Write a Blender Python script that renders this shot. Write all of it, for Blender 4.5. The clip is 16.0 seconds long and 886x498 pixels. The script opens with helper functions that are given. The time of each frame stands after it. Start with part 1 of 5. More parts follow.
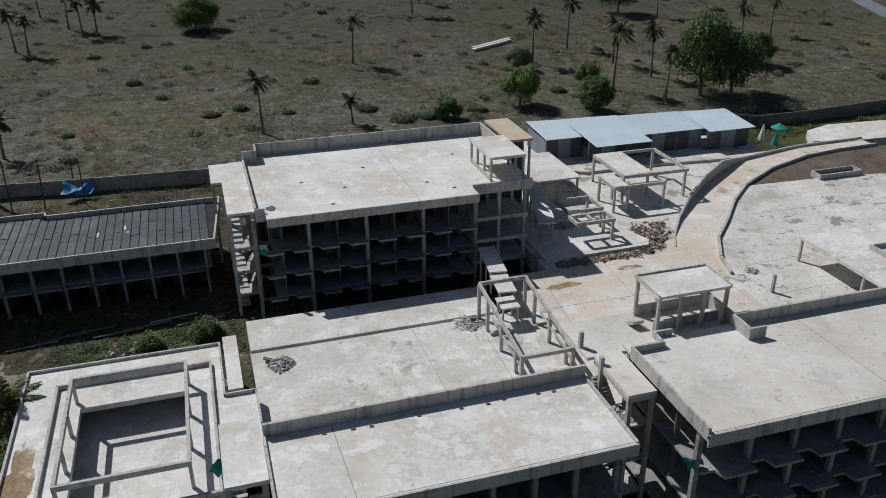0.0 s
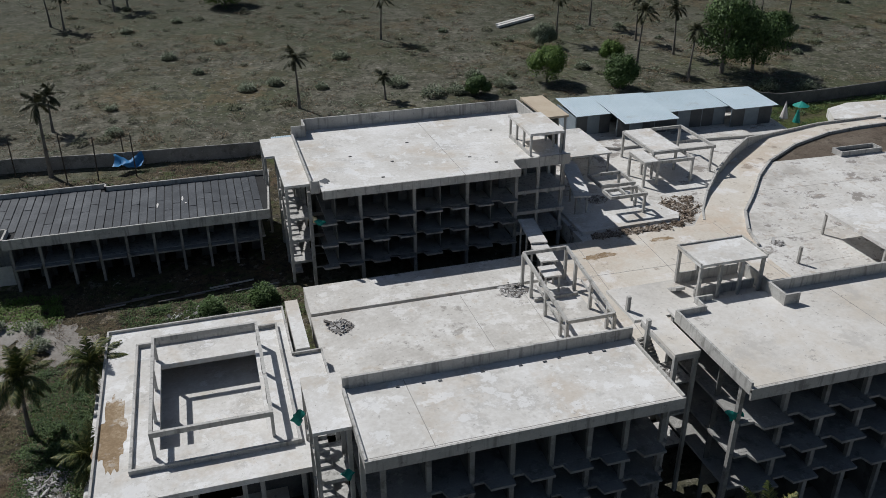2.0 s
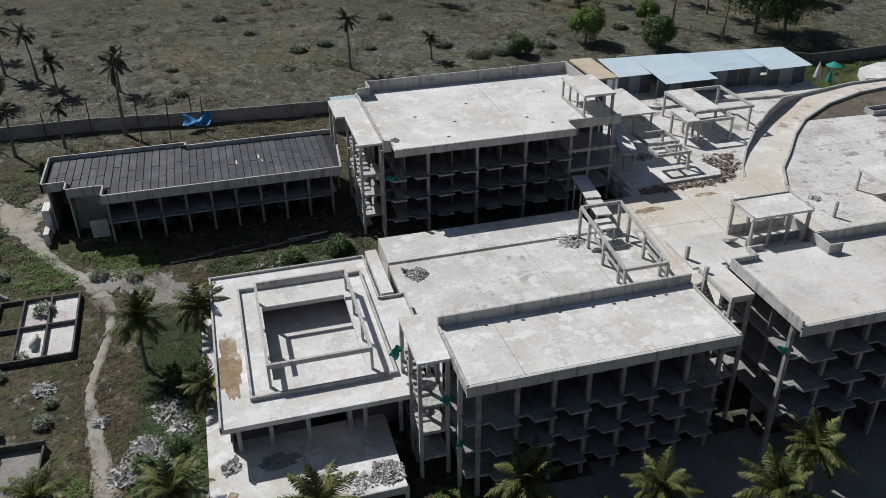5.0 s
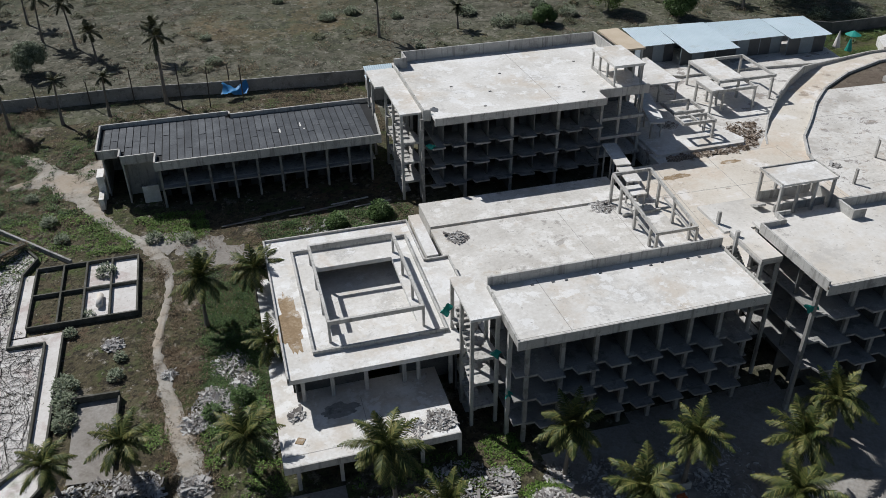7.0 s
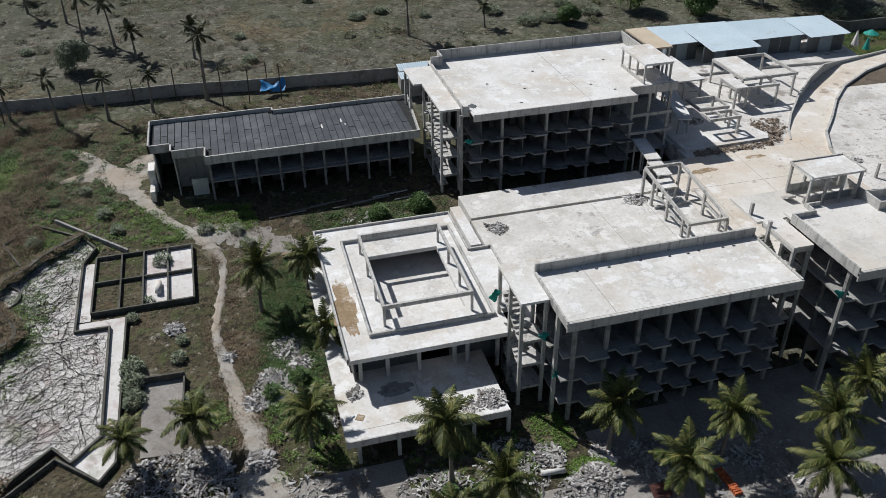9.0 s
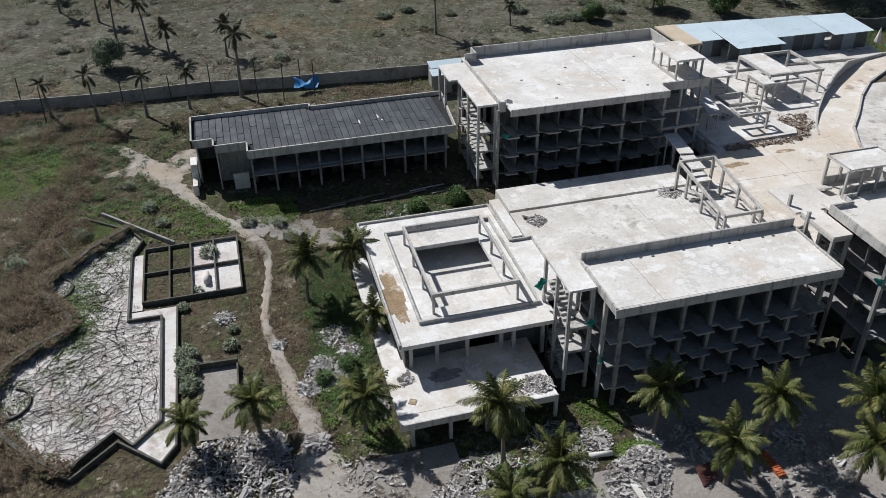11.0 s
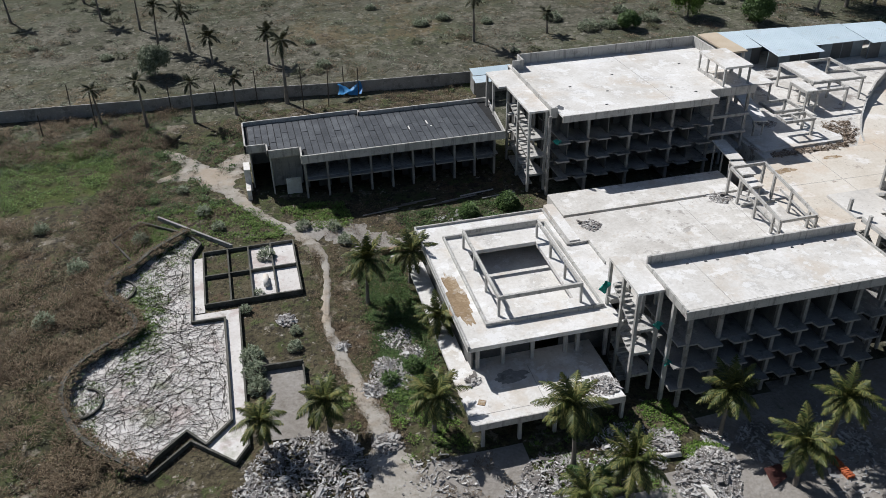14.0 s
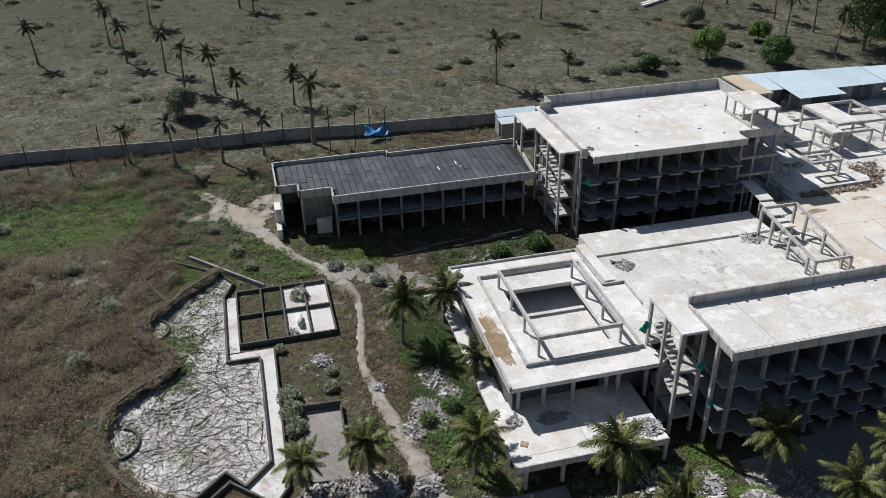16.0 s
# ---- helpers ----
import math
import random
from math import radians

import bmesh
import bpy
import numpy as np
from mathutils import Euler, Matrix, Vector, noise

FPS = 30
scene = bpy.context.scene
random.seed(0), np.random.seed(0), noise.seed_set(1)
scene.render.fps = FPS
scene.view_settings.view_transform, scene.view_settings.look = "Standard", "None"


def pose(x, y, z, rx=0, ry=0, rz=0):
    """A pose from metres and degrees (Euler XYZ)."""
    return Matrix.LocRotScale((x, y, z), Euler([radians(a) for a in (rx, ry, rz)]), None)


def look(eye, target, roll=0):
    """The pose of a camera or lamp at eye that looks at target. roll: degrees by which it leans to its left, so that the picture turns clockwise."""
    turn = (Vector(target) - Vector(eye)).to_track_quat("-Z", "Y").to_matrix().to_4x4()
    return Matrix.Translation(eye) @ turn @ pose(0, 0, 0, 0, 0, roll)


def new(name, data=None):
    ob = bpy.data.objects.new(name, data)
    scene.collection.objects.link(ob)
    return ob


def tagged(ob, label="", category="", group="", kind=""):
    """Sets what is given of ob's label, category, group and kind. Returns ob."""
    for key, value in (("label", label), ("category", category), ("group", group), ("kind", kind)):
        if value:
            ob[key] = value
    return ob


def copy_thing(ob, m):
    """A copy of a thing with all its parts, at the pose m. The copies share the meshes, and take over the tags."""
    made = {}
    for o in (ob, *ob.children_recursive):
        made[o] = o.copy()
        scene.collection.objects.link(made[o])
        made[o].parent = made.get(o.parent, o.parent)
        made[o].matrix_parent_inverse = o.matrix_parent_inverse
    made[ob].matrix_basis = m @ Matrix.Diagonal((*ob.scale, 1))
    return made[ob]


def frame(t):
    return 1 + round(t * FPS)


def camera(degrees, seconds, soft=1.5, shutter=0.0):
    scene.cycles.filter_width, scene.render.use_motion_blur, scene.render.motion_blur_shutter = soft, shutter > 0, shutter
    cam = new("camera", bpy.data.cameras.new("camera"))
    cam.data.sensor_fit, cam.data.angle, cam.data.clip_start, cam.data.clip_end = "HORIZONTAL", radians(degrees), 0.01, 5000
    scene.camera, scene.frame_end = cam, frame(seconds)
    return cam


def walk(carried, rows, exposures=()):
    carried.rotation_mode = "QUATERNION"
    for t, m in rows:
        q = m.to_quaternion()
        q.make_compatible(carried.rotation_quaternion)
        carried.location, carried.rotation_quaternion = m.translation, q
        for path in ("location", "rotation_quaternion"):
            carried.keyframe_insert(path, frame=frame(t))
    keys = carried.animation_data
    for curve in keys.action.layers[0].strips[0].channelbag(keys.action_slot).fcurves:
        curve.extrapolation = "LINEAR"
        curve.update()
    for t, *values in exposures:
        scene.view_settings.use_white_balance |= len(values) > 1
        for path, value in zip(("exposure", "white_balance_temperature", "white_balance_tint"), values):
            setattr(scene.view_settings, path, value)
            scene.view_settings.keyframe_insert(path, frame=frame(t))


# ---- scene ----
cam = camera(56.5, 16.0, soft=0.7)
PATH = [
    (0, (-1.545, 0.396, 51.581), (-1.024, 2.123, 50.716), -0.4),
    (0.5, (-3.135, -0.507, 51.984), (-2.617, 1.215, 51.108), -0.3),
    (1, (-4.7, -1.42, 52.502), (-4.187, 0.297, 51.612), -0.3),
    (1.5, (-6.232, -2.293, 53.095), (-5.724, -0.583, 52.191), -0.2),
    (2, (-7.731, -3.215, 53.736), (-7.229, -1.512, 52.815), -0.2),
    (2.5, (-9.16, -4.107, 54.338), (-8.666, -2.41, 53.402), -0.3),
    (3, (-10.631, -5.004, 54.976), (-10.142, -3.315, 54.024), -0.2),
    (3.5, (-12.042, -5.916, 55.597), (-11.561, -4.233, 54.629), -0.3),
    (4, (-13.482, -6.871, 56.157), (-13.008, -5.194, 55.175), -0.4),
    (6.5, (-20.619, -11.14, 60.003), (-20.175, -9.513, 58.928), -0.7),
    (7, (-21.965, -12.005, 60.526), (-21.527, -10.386, 59.437), -0.7),
    (7.5, (-23.388, -12.817, 61.182), (-22.953, -11.2, 60.09), -0.7),
    (8, (-24.863, -13.648, 61.823), (-24.431, -12.029, 60.732), -0.7),
    (8.5, (-26.383, -14.493, 62.293), (-25.951, -12.873, 61.202), -0.7),
    (9, (-27.866, -15.231, 62.527), (-27.439, -13.613, 61.432), -0.8),
    (11.5, (-34.545, -16.74, 63.051), (-34.129, -15.118, 61.958), -1.0),
    (12, (-35.801, -16.744, 63.087), (-35.386, -15.12, 61.994), -1.0),
    (12.5, (-36.992, -16.644, 63.131), (-36.579, -15.02, 62.039), -1.0),
    (13, (-38.125, -16.523, 63.181), (-37.715, -14.898, 62.09), -1.1),
    (13.5, (-39.184, -16.419, 63.212), (-38.776, -14.789, 62.127), -1.1),
    (14, (-40.173, -16.287, 63.231), (-39.767, -14.651, 62.155), -1.1),
    (14.5, (-41.136, -16.049, 63.251), (-40.731, -14.404, 62.187), -1.1),
    (15, (-42.094, -15.786, 63.271), (-41.689, -14.129, 62.227), -1.1),
    (15.5, (-43.117, -15.558, 63.259), (-42.709, -13.886, 62.241), -1.1),
    (16, (-44.194, -15.297, 63.25), (-43.782, -13.611, 62.258), -1.1),
]
walk(cam, [(t, look(eye, target, roll)) for t, eye, target, roll in PATH], exposures=[(0, -0.45, 6320, 9), (4, -0.3, 6320, 9), (8, -0.12, 6320, 9), (12, 0.03, 6350, 10), (16, 0.04, 6350, 10)])

# ---- world, sun ----
SUN_WAY = Vector((0.52, -0.76, -1.0)).normalized()
world = bpy.data.worlds.new("world")
scene.world = world
world.use_nodes = True
wn = world.node_tree
sky = wn.nodes.new("ShaderNodeTexSky")
sky.sky_type = "NISHITA"
sky.sun_disc = False
sky.sun_elevation = math.asin(-SUN_WAY.z)
sky.sun_rotation = math.atan2(-SUN_WAY.x, -SUN_WAY.y)
wn.nodes["Background"].inputs["Strength"].default_value = 0.05
wn.links.new(sky.outputs[0], wn.nodes["Background"].inputs["Color"])
sun = new("sun", bpy.data.lights.new("sun", "SUN"))
sun.data.energy, sun.data.angle, sun.data.color = 4.85, radians(0.5), (1.0, 0.975, 0.94)
sun.rotation_euler = SUN_WAY.to_track_quat("-Z", "Y").to_euler()
sun.location = (0, 60, 120)


# ---- materials ----
def material(name, stops, scale=0.6, fine=9.0, rough=0.85, bump=0.3, stain=None, island=0.0, metal=0.0, fine_mix=0.35, inland=None, streak=None, reach=0.05):
    """Noise-driven colour at two scales, optional stains of a second colour, bump from the fine grain."""
    m = bpy.data.materials.new(name)
    m.use_nodes = True
    nt = m.node_tree
    n, l = nt.nodes, nt.links
    bsdf = n["Principled BSDF"]
    bsdf.inputs["Roughness"].default_value = rough
    bsdf.inputs["Metallic"].default_value = metal
    bsdf.inputs["Specular IOR Level"].default_value = 0.25
    geo = n.new("ShaderNodeNewGeometry")

    def noisy(s, detail=6.0, r=0.6):
        t = n.new("ShaderNodeTexNoise")
        t.inputs["Scale"].default_value, t.inputs["Detail"].default_value, t.inputs["Roughness"].default_value = s, detail, r
        l.new(geo.outputs["Position"], t.inputs["Vector"])
        return t.outputs["Fac"]

    big, small = noisy(scale), noisy(fine, 4.0)
    mix = n.new("ShaderNodeMix")
    mix.inputs["Factor"].default_value = fine_mix
    l.new(big, mix.inputs["A"]), l.new(small, mix.inputs["B"])
    fac = mix.outputs["Result"]
    if island:
        add = n.new("ShaderNodeMath")
        add.operation = "MULTIPLY_ADD"
        info = n.new("ShaderNodeObjectInfo")
        both = n.new("ShaderNodeMath")
        both.operation = "ADD"
        l.new(geo.outputs["Random Per Island"], both.inputs[0]), l.new(info.outputs["Random"], both.inputs[1])
        frac = n.new("ShaderNodeMath")
        frac.operation = "FRACT"
        l.new(both.outputs[0], frac.inputs[0])
        cen = n.new("ShaderNodeMath")
        cen.operation = "SUBTRACT"
        cen.inputs[1].default_value = 0.5
        l.new(frac.outputs[0], cen.inputs[0])
        l.new(cen.outputs[0], add.inputs[0])
        add.inputs[1].default_value = island
        l.new(fac, add.inputs[2])
        fac = add.outputs[0]
    ramp = n.new("ShaderNodeValToRGB")
    el = ramp.color_ramp.elements
    while len(el) < len(stops):
        el.new(0.5)
    for e, (p, c) in zip(el, stops):
        e.position, e.color = p, (*c, 1)
    l.new(fac, ramp.inputs["Fac"])
    colour = ramp.outputs["Color"]
    for st in stain or ():
        c, s, lo, hi, amount = st
        r2 = n.new("ShaderNodeMapRange")
        r2.inputs["From Min"].default_value, r2.inputs["From Max"].default_value, r2.inputs["To Max"].default_value = lo, hi, amount
        l.new(noisy(s, 10.0, 0.7), r2.inputs["Value"])
        mx = n.new("ShaderNodeMix")
        mx.data_type = "RGBA"
        l.new(r2.outputs["Result"], mx.inputs["Factor"])
        l.new(colour, mx.inputs["A"])
        mx.inputs["B"].default_value = (*c, 1)
        colour = mx.outputs["Result"]
    if streak:
        c, lo, hi, amount = streak
        vm, tx, r3, mx = n.new("ShaderNodeVectorMath"), n.new("ShaderNodeTexNoise"), n.new("ShaderNodeMapRange"), n.new("ShaderNodeMix")
        vm.operation, vm.inputs[1].default_value = "MULTIPLY", (2.2, 2.2, 0.22)
        l.new(geo.outputs["Position"], vm.inputs[0]), l.new(vm.outputs[0], tx.inputs["Vector"])
        tx.inputs["Scale"].default_value, tx.inputs["Detail"].default_value = 1.0, 5.0
        r3.inputs["From Min"].default_value, r3.inputs["From Max"].default_value, r3.inputs["To Max"].default_value = lo, hi, amount
        l.new(tx.outputs["Fac"], r3.inputs["Value"])
        mx.data_type = "RGBA"
        l.new(r3.outputs["Result"], mx.inputs["Factor"]), l.new(colour, mx.inputs["A"])
        mx.inputs["B"].default_value = (*c, 1)
        colour = mx.outputs["Result"]
    if inland:
        c, y0, y1, amount = inland
        sep, sway, span, mx = n.new("ShaderNodeSeparateXYZ"), n.new("ShaderNodeMath"), n.new("ShaderNodeMapRange"), n.new("ShaderNodeMix")
        sway.operation, sway.inputs[1].default_value = "MULTIPLY_ADD", 90.0
        l.new(geo.outputs["Position"], sep.inputs[0]), l.new(noisy(0.03), sway.inputs[0]), l.new(sep.outputs["Y"], sway.inputs[2])
        span.inputs["From Min"].default_value, span.inputs["From Max"].default_value, span.inputs["To Max"].default_value = y0 + 45, y1 + 45, amount
        l.new(sway.outputs[0], span.inputs["Value"])
        mx.data_type = "RGBA"
        l.new(span.outputs["Result"], mx.inputs["Factor"]), l.new(colour, mx.inputs["A"])
        mx.inputs["B"].default_value = (*c, 1)
        colour = mx.outputs["Result"]
    l.new(colour, bsdf.inputs["Base Color"])
    if bump:
        b = n.new("ShaderNodeBump")
        b.inputs["Strength"].default_value, b.inputs["Distance"].default_value = bump, reach
        l.new(small, b.inputs["Height"])
        l.new(b.outputs["Normal"], bsdf.inputs["Normal"])
    return m


CONCRETE = material("weathered_concrete", [(0.3, (0.34, 0.33, 0.31)), (0.5, (0.45, 0.44, 0.42)), (0.7, (0.55, 0.54, 0.52))], 0.35, 5.0, stain=[((0.2, 0.195, 0.185), 0.5, 0.56, 0.66, 0.6), ((0.6, 0.59, 0.57), 0.8, 0.57, 0.64, 0.5), ((0.1, 0.1, 0.1), 1.9, 0.62, 0.68, 0.6)], streak=((0.17, 0.165, 0.155), 0.54, 0.66, 0.6))
SCREED = material("roof_screed", [(0.34, (0.51, 0.487, 0.455)), (0.5, (0.615, 0.6, 0.575)), (0.64, (0.72, 0.71, 0.7))], 0.16, 2.5, stain=[((0.48, 0.4, 0.31), 0.13, 0.52, 0.63, 0.5), ((0.38, 0.365, 0.345), 0.2, 0.55, 0.61, 0.5), ((0.78, 0.78, 0.78), 0.4, 0.54, 0.58, 0.6), ((0.36, 0.35, 0.335), 0.45, 0.59, 0.65, 0.4), ((0.27, 0.255, 0.24), 1.3, 0.63, 0.66, 0.5), ((0.16, 0.15, 0.14), 3.2, 0.64, 0.665, 0.6)])
PAVING = material("tan_paving", [(0.3, (0.49, 0.435, 0.365)), (0.5, (0.59, 0.545, 0.48)), (0.7, (0.68, 0.65, 0.6))], 0.14, 3.0, stain=[((0.5, 0.36, 0.24), 0.09, 0.49, 0.62, 0.5), ((0.72, 0.71, 0.7), 0.18, 0.54, 0.62, 0.75), ((0.26, 0.21, 0.17), 0.35, 0.59, 0.65, 0.75), ((0.3, 0.26, 0.22), 1.2, 0.61, 0.66, 0.7), ((0.2, 0.17, 0.15), 3.5, 0.64, 0.69, 0.65)])
EASTROOF = material("pale_tan_deck", [(0.32, (0.5, 0.475, 0.44)), (0.5, (0.6, 0.578, 0.545)), (0.66, (0.69, 0.675, 0.655))], 0.12, 2.5, stain=[((0.52, 0.45, 0.36), 0.1, 0.5, 0.63, 0.45), ((0.42, 0.4, 0.375), 0.22, 0.55, 0.62, 0.5), ((0.28, 0.26, 0.24), 0.7, 0.6, 0.64, 0.55), ((0.2, 0.185, 0.17), 2.2, 0.62, 0.65, 0.6)])
GREYROOF = material("stained_grey_slab", [(0.34, (0.45, 0.43, 0.4)), (0.5, (0.57, 0.55, 0.52)), (0.64, (0.68, 0.67, 0.65))], 0.18, 2.5, stain=[((0.4, 0.375, 0.345), 0.11, 0.52, 0.62, 0.6), ((0.75, 0.74, 0.73), 0.3, 0.54, 0.6, 0.6), ((0.25, 0.23, 0.21), 0.28, 0.585, 0.64, 0.65), ((0.46, 0.39, 0.31), 0.5, 0.57, 0.64, 0.45), ((0.17, 0.16, 0.15), 1.7, 0.61, 0.65, 0.6)])
MILDEW = material("mildewed_slab", [(0.34, (0.47, 0.45, 0.42)), (0.5, (0.58, 0.56, 0.53)), (0.64, (0.68, 0.67, 0.65))], 0.18, 2.5, stain=[((0.36, 0.335, 0.305), 0.14, 0.52, 0.6, 0.6), ((0.75, 0.74, 0.73), 0.3, 0.54, 0.58, 0.6), ((0.19, 0.165, 0.145), 0.3, 0.56, 0.61, 0.8), ((0.36, 0.29, 0.23), 0.7, 0.57, 0.62, 0.5), ((0.15, 0.14, 0.13), 1.7, 0.6, 0.64, 0.7)])
# Raw blockwork, its tone lowered to carry the shade of the open bays.
SHADE_RAW = material("shade_raw_blockwork", [(0.3, (0.08, 0.08, 0.08)), (0.5, (0.12, 0.12, 0.118)), (0.7, (0.18, 0.178, 0.175))], 0.6, 6.0, stain=[((0.06, 0.06, 0.06), 0.5, 0.54, 0.62, 0.6)])
MEMBRANE = material("black_membrane", [(0.3, (0.03, 0.034, 0.041)), (0.5, (0.058, 0.064, 0.074)), (0.7, (0.115, 0.123, 0.135))], 0.3, 4.0, 0.62, 0.2, stain=[((0.26, 0.265, 0.27), 0.45, 0.63, 0.7, 0.5), ((0.2, 0.205, 0.21), 2.5, 0.6, 0.68, 0.45)], island=0.13)
TAR = material("black_tar", [(0.3, (0.012, 0.012, 0.013)), (0.6, (0.022, 0.023, 0.025))], 0.6, 5.0, 0.8)
JOINT = material("grey_joint_filler", [(0.3, (0.24, 0.23, 0.22)), (0.6, (0.36, 0.35, 0.33))], 1.0, 6.0)
VINE = material("dead_vine", [(0.3, (0.02, 0.018, 0.012)), (0.5, (0.042, 0.036, 0.025)), (0.7, (0.08, 0.068, 0.05))], 0.6, 5.0, 0.9, 0.0, island=0.5)
TIN = material("ribbed_tin", [(0.3, (0.38, 0.47, 0.53)), (0.6, (0.48, 0.57, 0.63)), (0.8, (0.56, 0.64, 0.69))], 0.2, 3.0, 0.7, 0.05, island=0.25, stain=[((0.3, 0.33, 0.34), 0.4, 0.56, 0.66, 0.5)])
FIELD = material("dry_field", [(0.32, (0.064, 0.06, 0.043)), (0.46, (0.09, 0.086, 0.063)), (0.54, (0.11, 0.105, 0.08)), (0.66, (0.145, 0.136, 0.108))], 0.09, 1.3, 0.95, 0.6, stain=[((0.06, 0.075, 0.03), 0.03, 0.45, 0.57, 0.65), ((0.19, 0.13, 0.075), 0.06, 0.53, 0.59, 0.6), ((0.05, 0.054, 0.032), 0.12, 0.5, 0.58, 0.65), ((0.18, 0.167, 0.135), 0.3, 0.53, 0.6, 0.6), ((0.034, 0.035, 0.023), 0.5, 0.53, 0.58, 0.7), ((0.28, 0.262, 0.225), 0.9, 0.585, 0.625, 0.65), ((0.024, 0.025, 0.017), 1.1, 0.555, 0.6, 0.75)], fine_mix=0.5, reach=0.4, inland=((0.04, 0.043, 0.026), 165, 235, 0.6))
SCRUB = material("dry_scrub_soil", [(0.32, (0.046, 0.038, 0.022)), (0.5, (0.085, 0.072, 0.043)), (0.66, (0.135, 0.117, 0.077))], 0.16, 1.8, 0.95, 1.0, stain=[((0.055, 0.075, 0.024), 0.06, 0.5, 0.58, 0.65), ((0.11, 0.07, 0.045), 0.13, 0.54, 0.6, 0.6), ((0.25, 0.22, 0.18), 0.25, 0.56, 0.61, 0.65), ((0.03, 0.026, 0.019), 0.6, 0.53, 0.575, 0.75), ((0.06, 0.085, 0.024), 0.45, 0.55, 0.6, 0.65), ((0.36, 0.33, 0.29), 1.0, 0.61, 0.64, 0.7), ((0.025, 0.021, 0.016), 1.5, 0.545, 0.585, 0.75)], fine_mix=0.5, reach=0.4)
MEADOW = material("green_meadow_ground", [(0.3, (0.042, 0.06, 0.014)), (0.5, (0.065, 0.085, 0.02)), (0.7, (0.105, 0.12, 0.04))], 0.2, 2.4, 0.95, 1.0, stain=[((0.085, 0.072, 0.042), 0.16, 0.48, 0.58, 0.85), ((0.03, 0.036, 0.015), 0.9, 0.52, 0.6, 0.7), ((0.35, 0.34, 0.3), 1.4, 0.66, 0.72, 0.6)], fine_mix=0.5, reach=0.3)
SAND = material("pale_sandy_dirt", [(0.3, (0.19, 0.17, 0.148)), (0.5, (0.27, 0.25, 0.228)), (0.7, (0.36, 0.345, 0.325))], 0.25, 2.6, 0.95, 0.8, stain=[((0.12, 0.1, 0.075), 0.3, 0.56, 0.7, 0.6), ((0.07, 0.08, 0.035), 0.9, 0.62, 0.7, 0.6)], fine_mix=0.45, reach=0.15)
TRACK = material("dirt_track", [(0.3, (0.23, 0.205, 0.17)), (0.5, (0.33, 0.305, 0.27)), (0.7, (0.44, 0.42, 0.385))], 0.35, 3.0, 0.95, 0.6, stain=[((0.36, 0.28, 0.2), 0.12, 0.5, 0.62, 0.5), ((0.14, 0.115, 0.085), 0.5, 0.55, 0.62, 0.7), ((0.09, 0.1, 0.045), 1.1, 0.6, 0.66, 0.7)], reach=0.1)
POND = material("white_basin_floor", [(0.3, (0.5, 0.465, 0.435)), (0.5, (0.62, 0.595, 0.575)), (0.7, (0.72, 0.71, 0.7))], 0.3, 3.0, 0.9, 0.3, stain=[((0.42, 0.33, 0.31), 0.2, 0.54, 0.62, 0.6), ((0.2, 0.22, 0.12), 0.12, 0.57, 0.66, 0.7), ((0.26, 0.22, 0.19), 0.5, 0.58, 0.66, 0.55), ((0.14, 0.12, 0.09), 2.2, 0.6, 0.67, 0.7)])
MOSS = material("mossy_dark_wall", [(0.3, (0.05, 0.05, 0.042)), (0.5, (0.09, 0.088, 0.075)), (0.7, (0.2, 0.195, 0.18))], 0.5, 5.0, 0.95, 0.4)
RUBBLE = material("broken_rubble", [(0.25, (0.17, 0.155, 0.145)), (0.5, (0.33, 0.315, 0.305)), (0.75, (0.52, 0.51, 0.5))], 0.5, 6.0, 0.9, 0.4, island=0.7)
BARK = material("palm_bark", [(0.3, (0.11, 0.095, 0.08)), (0.5, (0.18, 0.16, 0.14)), (0.7, (0.26, 0.24, 0.21))], 0.7, 6.0, 0.9, 0.6)
FROND = material("palm_frond", [(0.25, (0.03, 0.048, 0.012)), (0.5, (0.07, 0.088, 0.024)), (0.75, (0.19, 0.175, 0.055))], 0.5, 5.0, 0.55, 0.0, island=0.5)
FROND_FAR = material("dark_palm_frond", [(0.25, (0.03, 0.036, 0.018)), (0.5, (0.06, 0.066, 0.032)), (0.75, (0.12, 0.11, 0.06))], 0.5, 5.0, 0.6, 0.0, island=0.5)
LEAF = material("broad_leaf", [(0.25, (0.025, 0.055, 0.014)), (0.5, (0.055, 0.1, 0.024)), (0.75, (0.1, 0.16, 0.05))], 0.5, 5.0, 0.6, 0.0, island=0.6)
LEAF_LIGHT = material("light_leaf", [(0.25, (0.05, 0.095, 0.014)), (0.5, (0.095, 0.165, 0.026)), (0.75, (0.16, 0.24, 0.055))], 0.5, 5.0, 0.6, 0.0, island=0.6)
LEAF_DRY = material("dry_leaf", [(0.25, (0.083, 0.059, 0.036)), (0.5, (0.15, 0.109, 0.068)), (0.75, (0.24, 0.187, 0.125))], 0.5, 5.0, 0.8, 0.0, island=0.6)
LEAF_OLIVE = material("olive_leaf", [(0.25, (0.035, 0.042, 0.018)), (0.5, (0.07, 0.08, 0.036)), (0.75, (0.13, 0.135, 0.075))], 0.5, 5.0, 0.7, 0.0, island=0.6)
LEAF_GREY = material("grey_green_leaf", [(0.25, (0.085, 0.105, 0.062)), (0.5, (0.145, 0.175, 0.11)), (0.75, (0.24, 0.27, 0.19))], 0.5, 5.0, 0.7, 0.0, island=0.6)
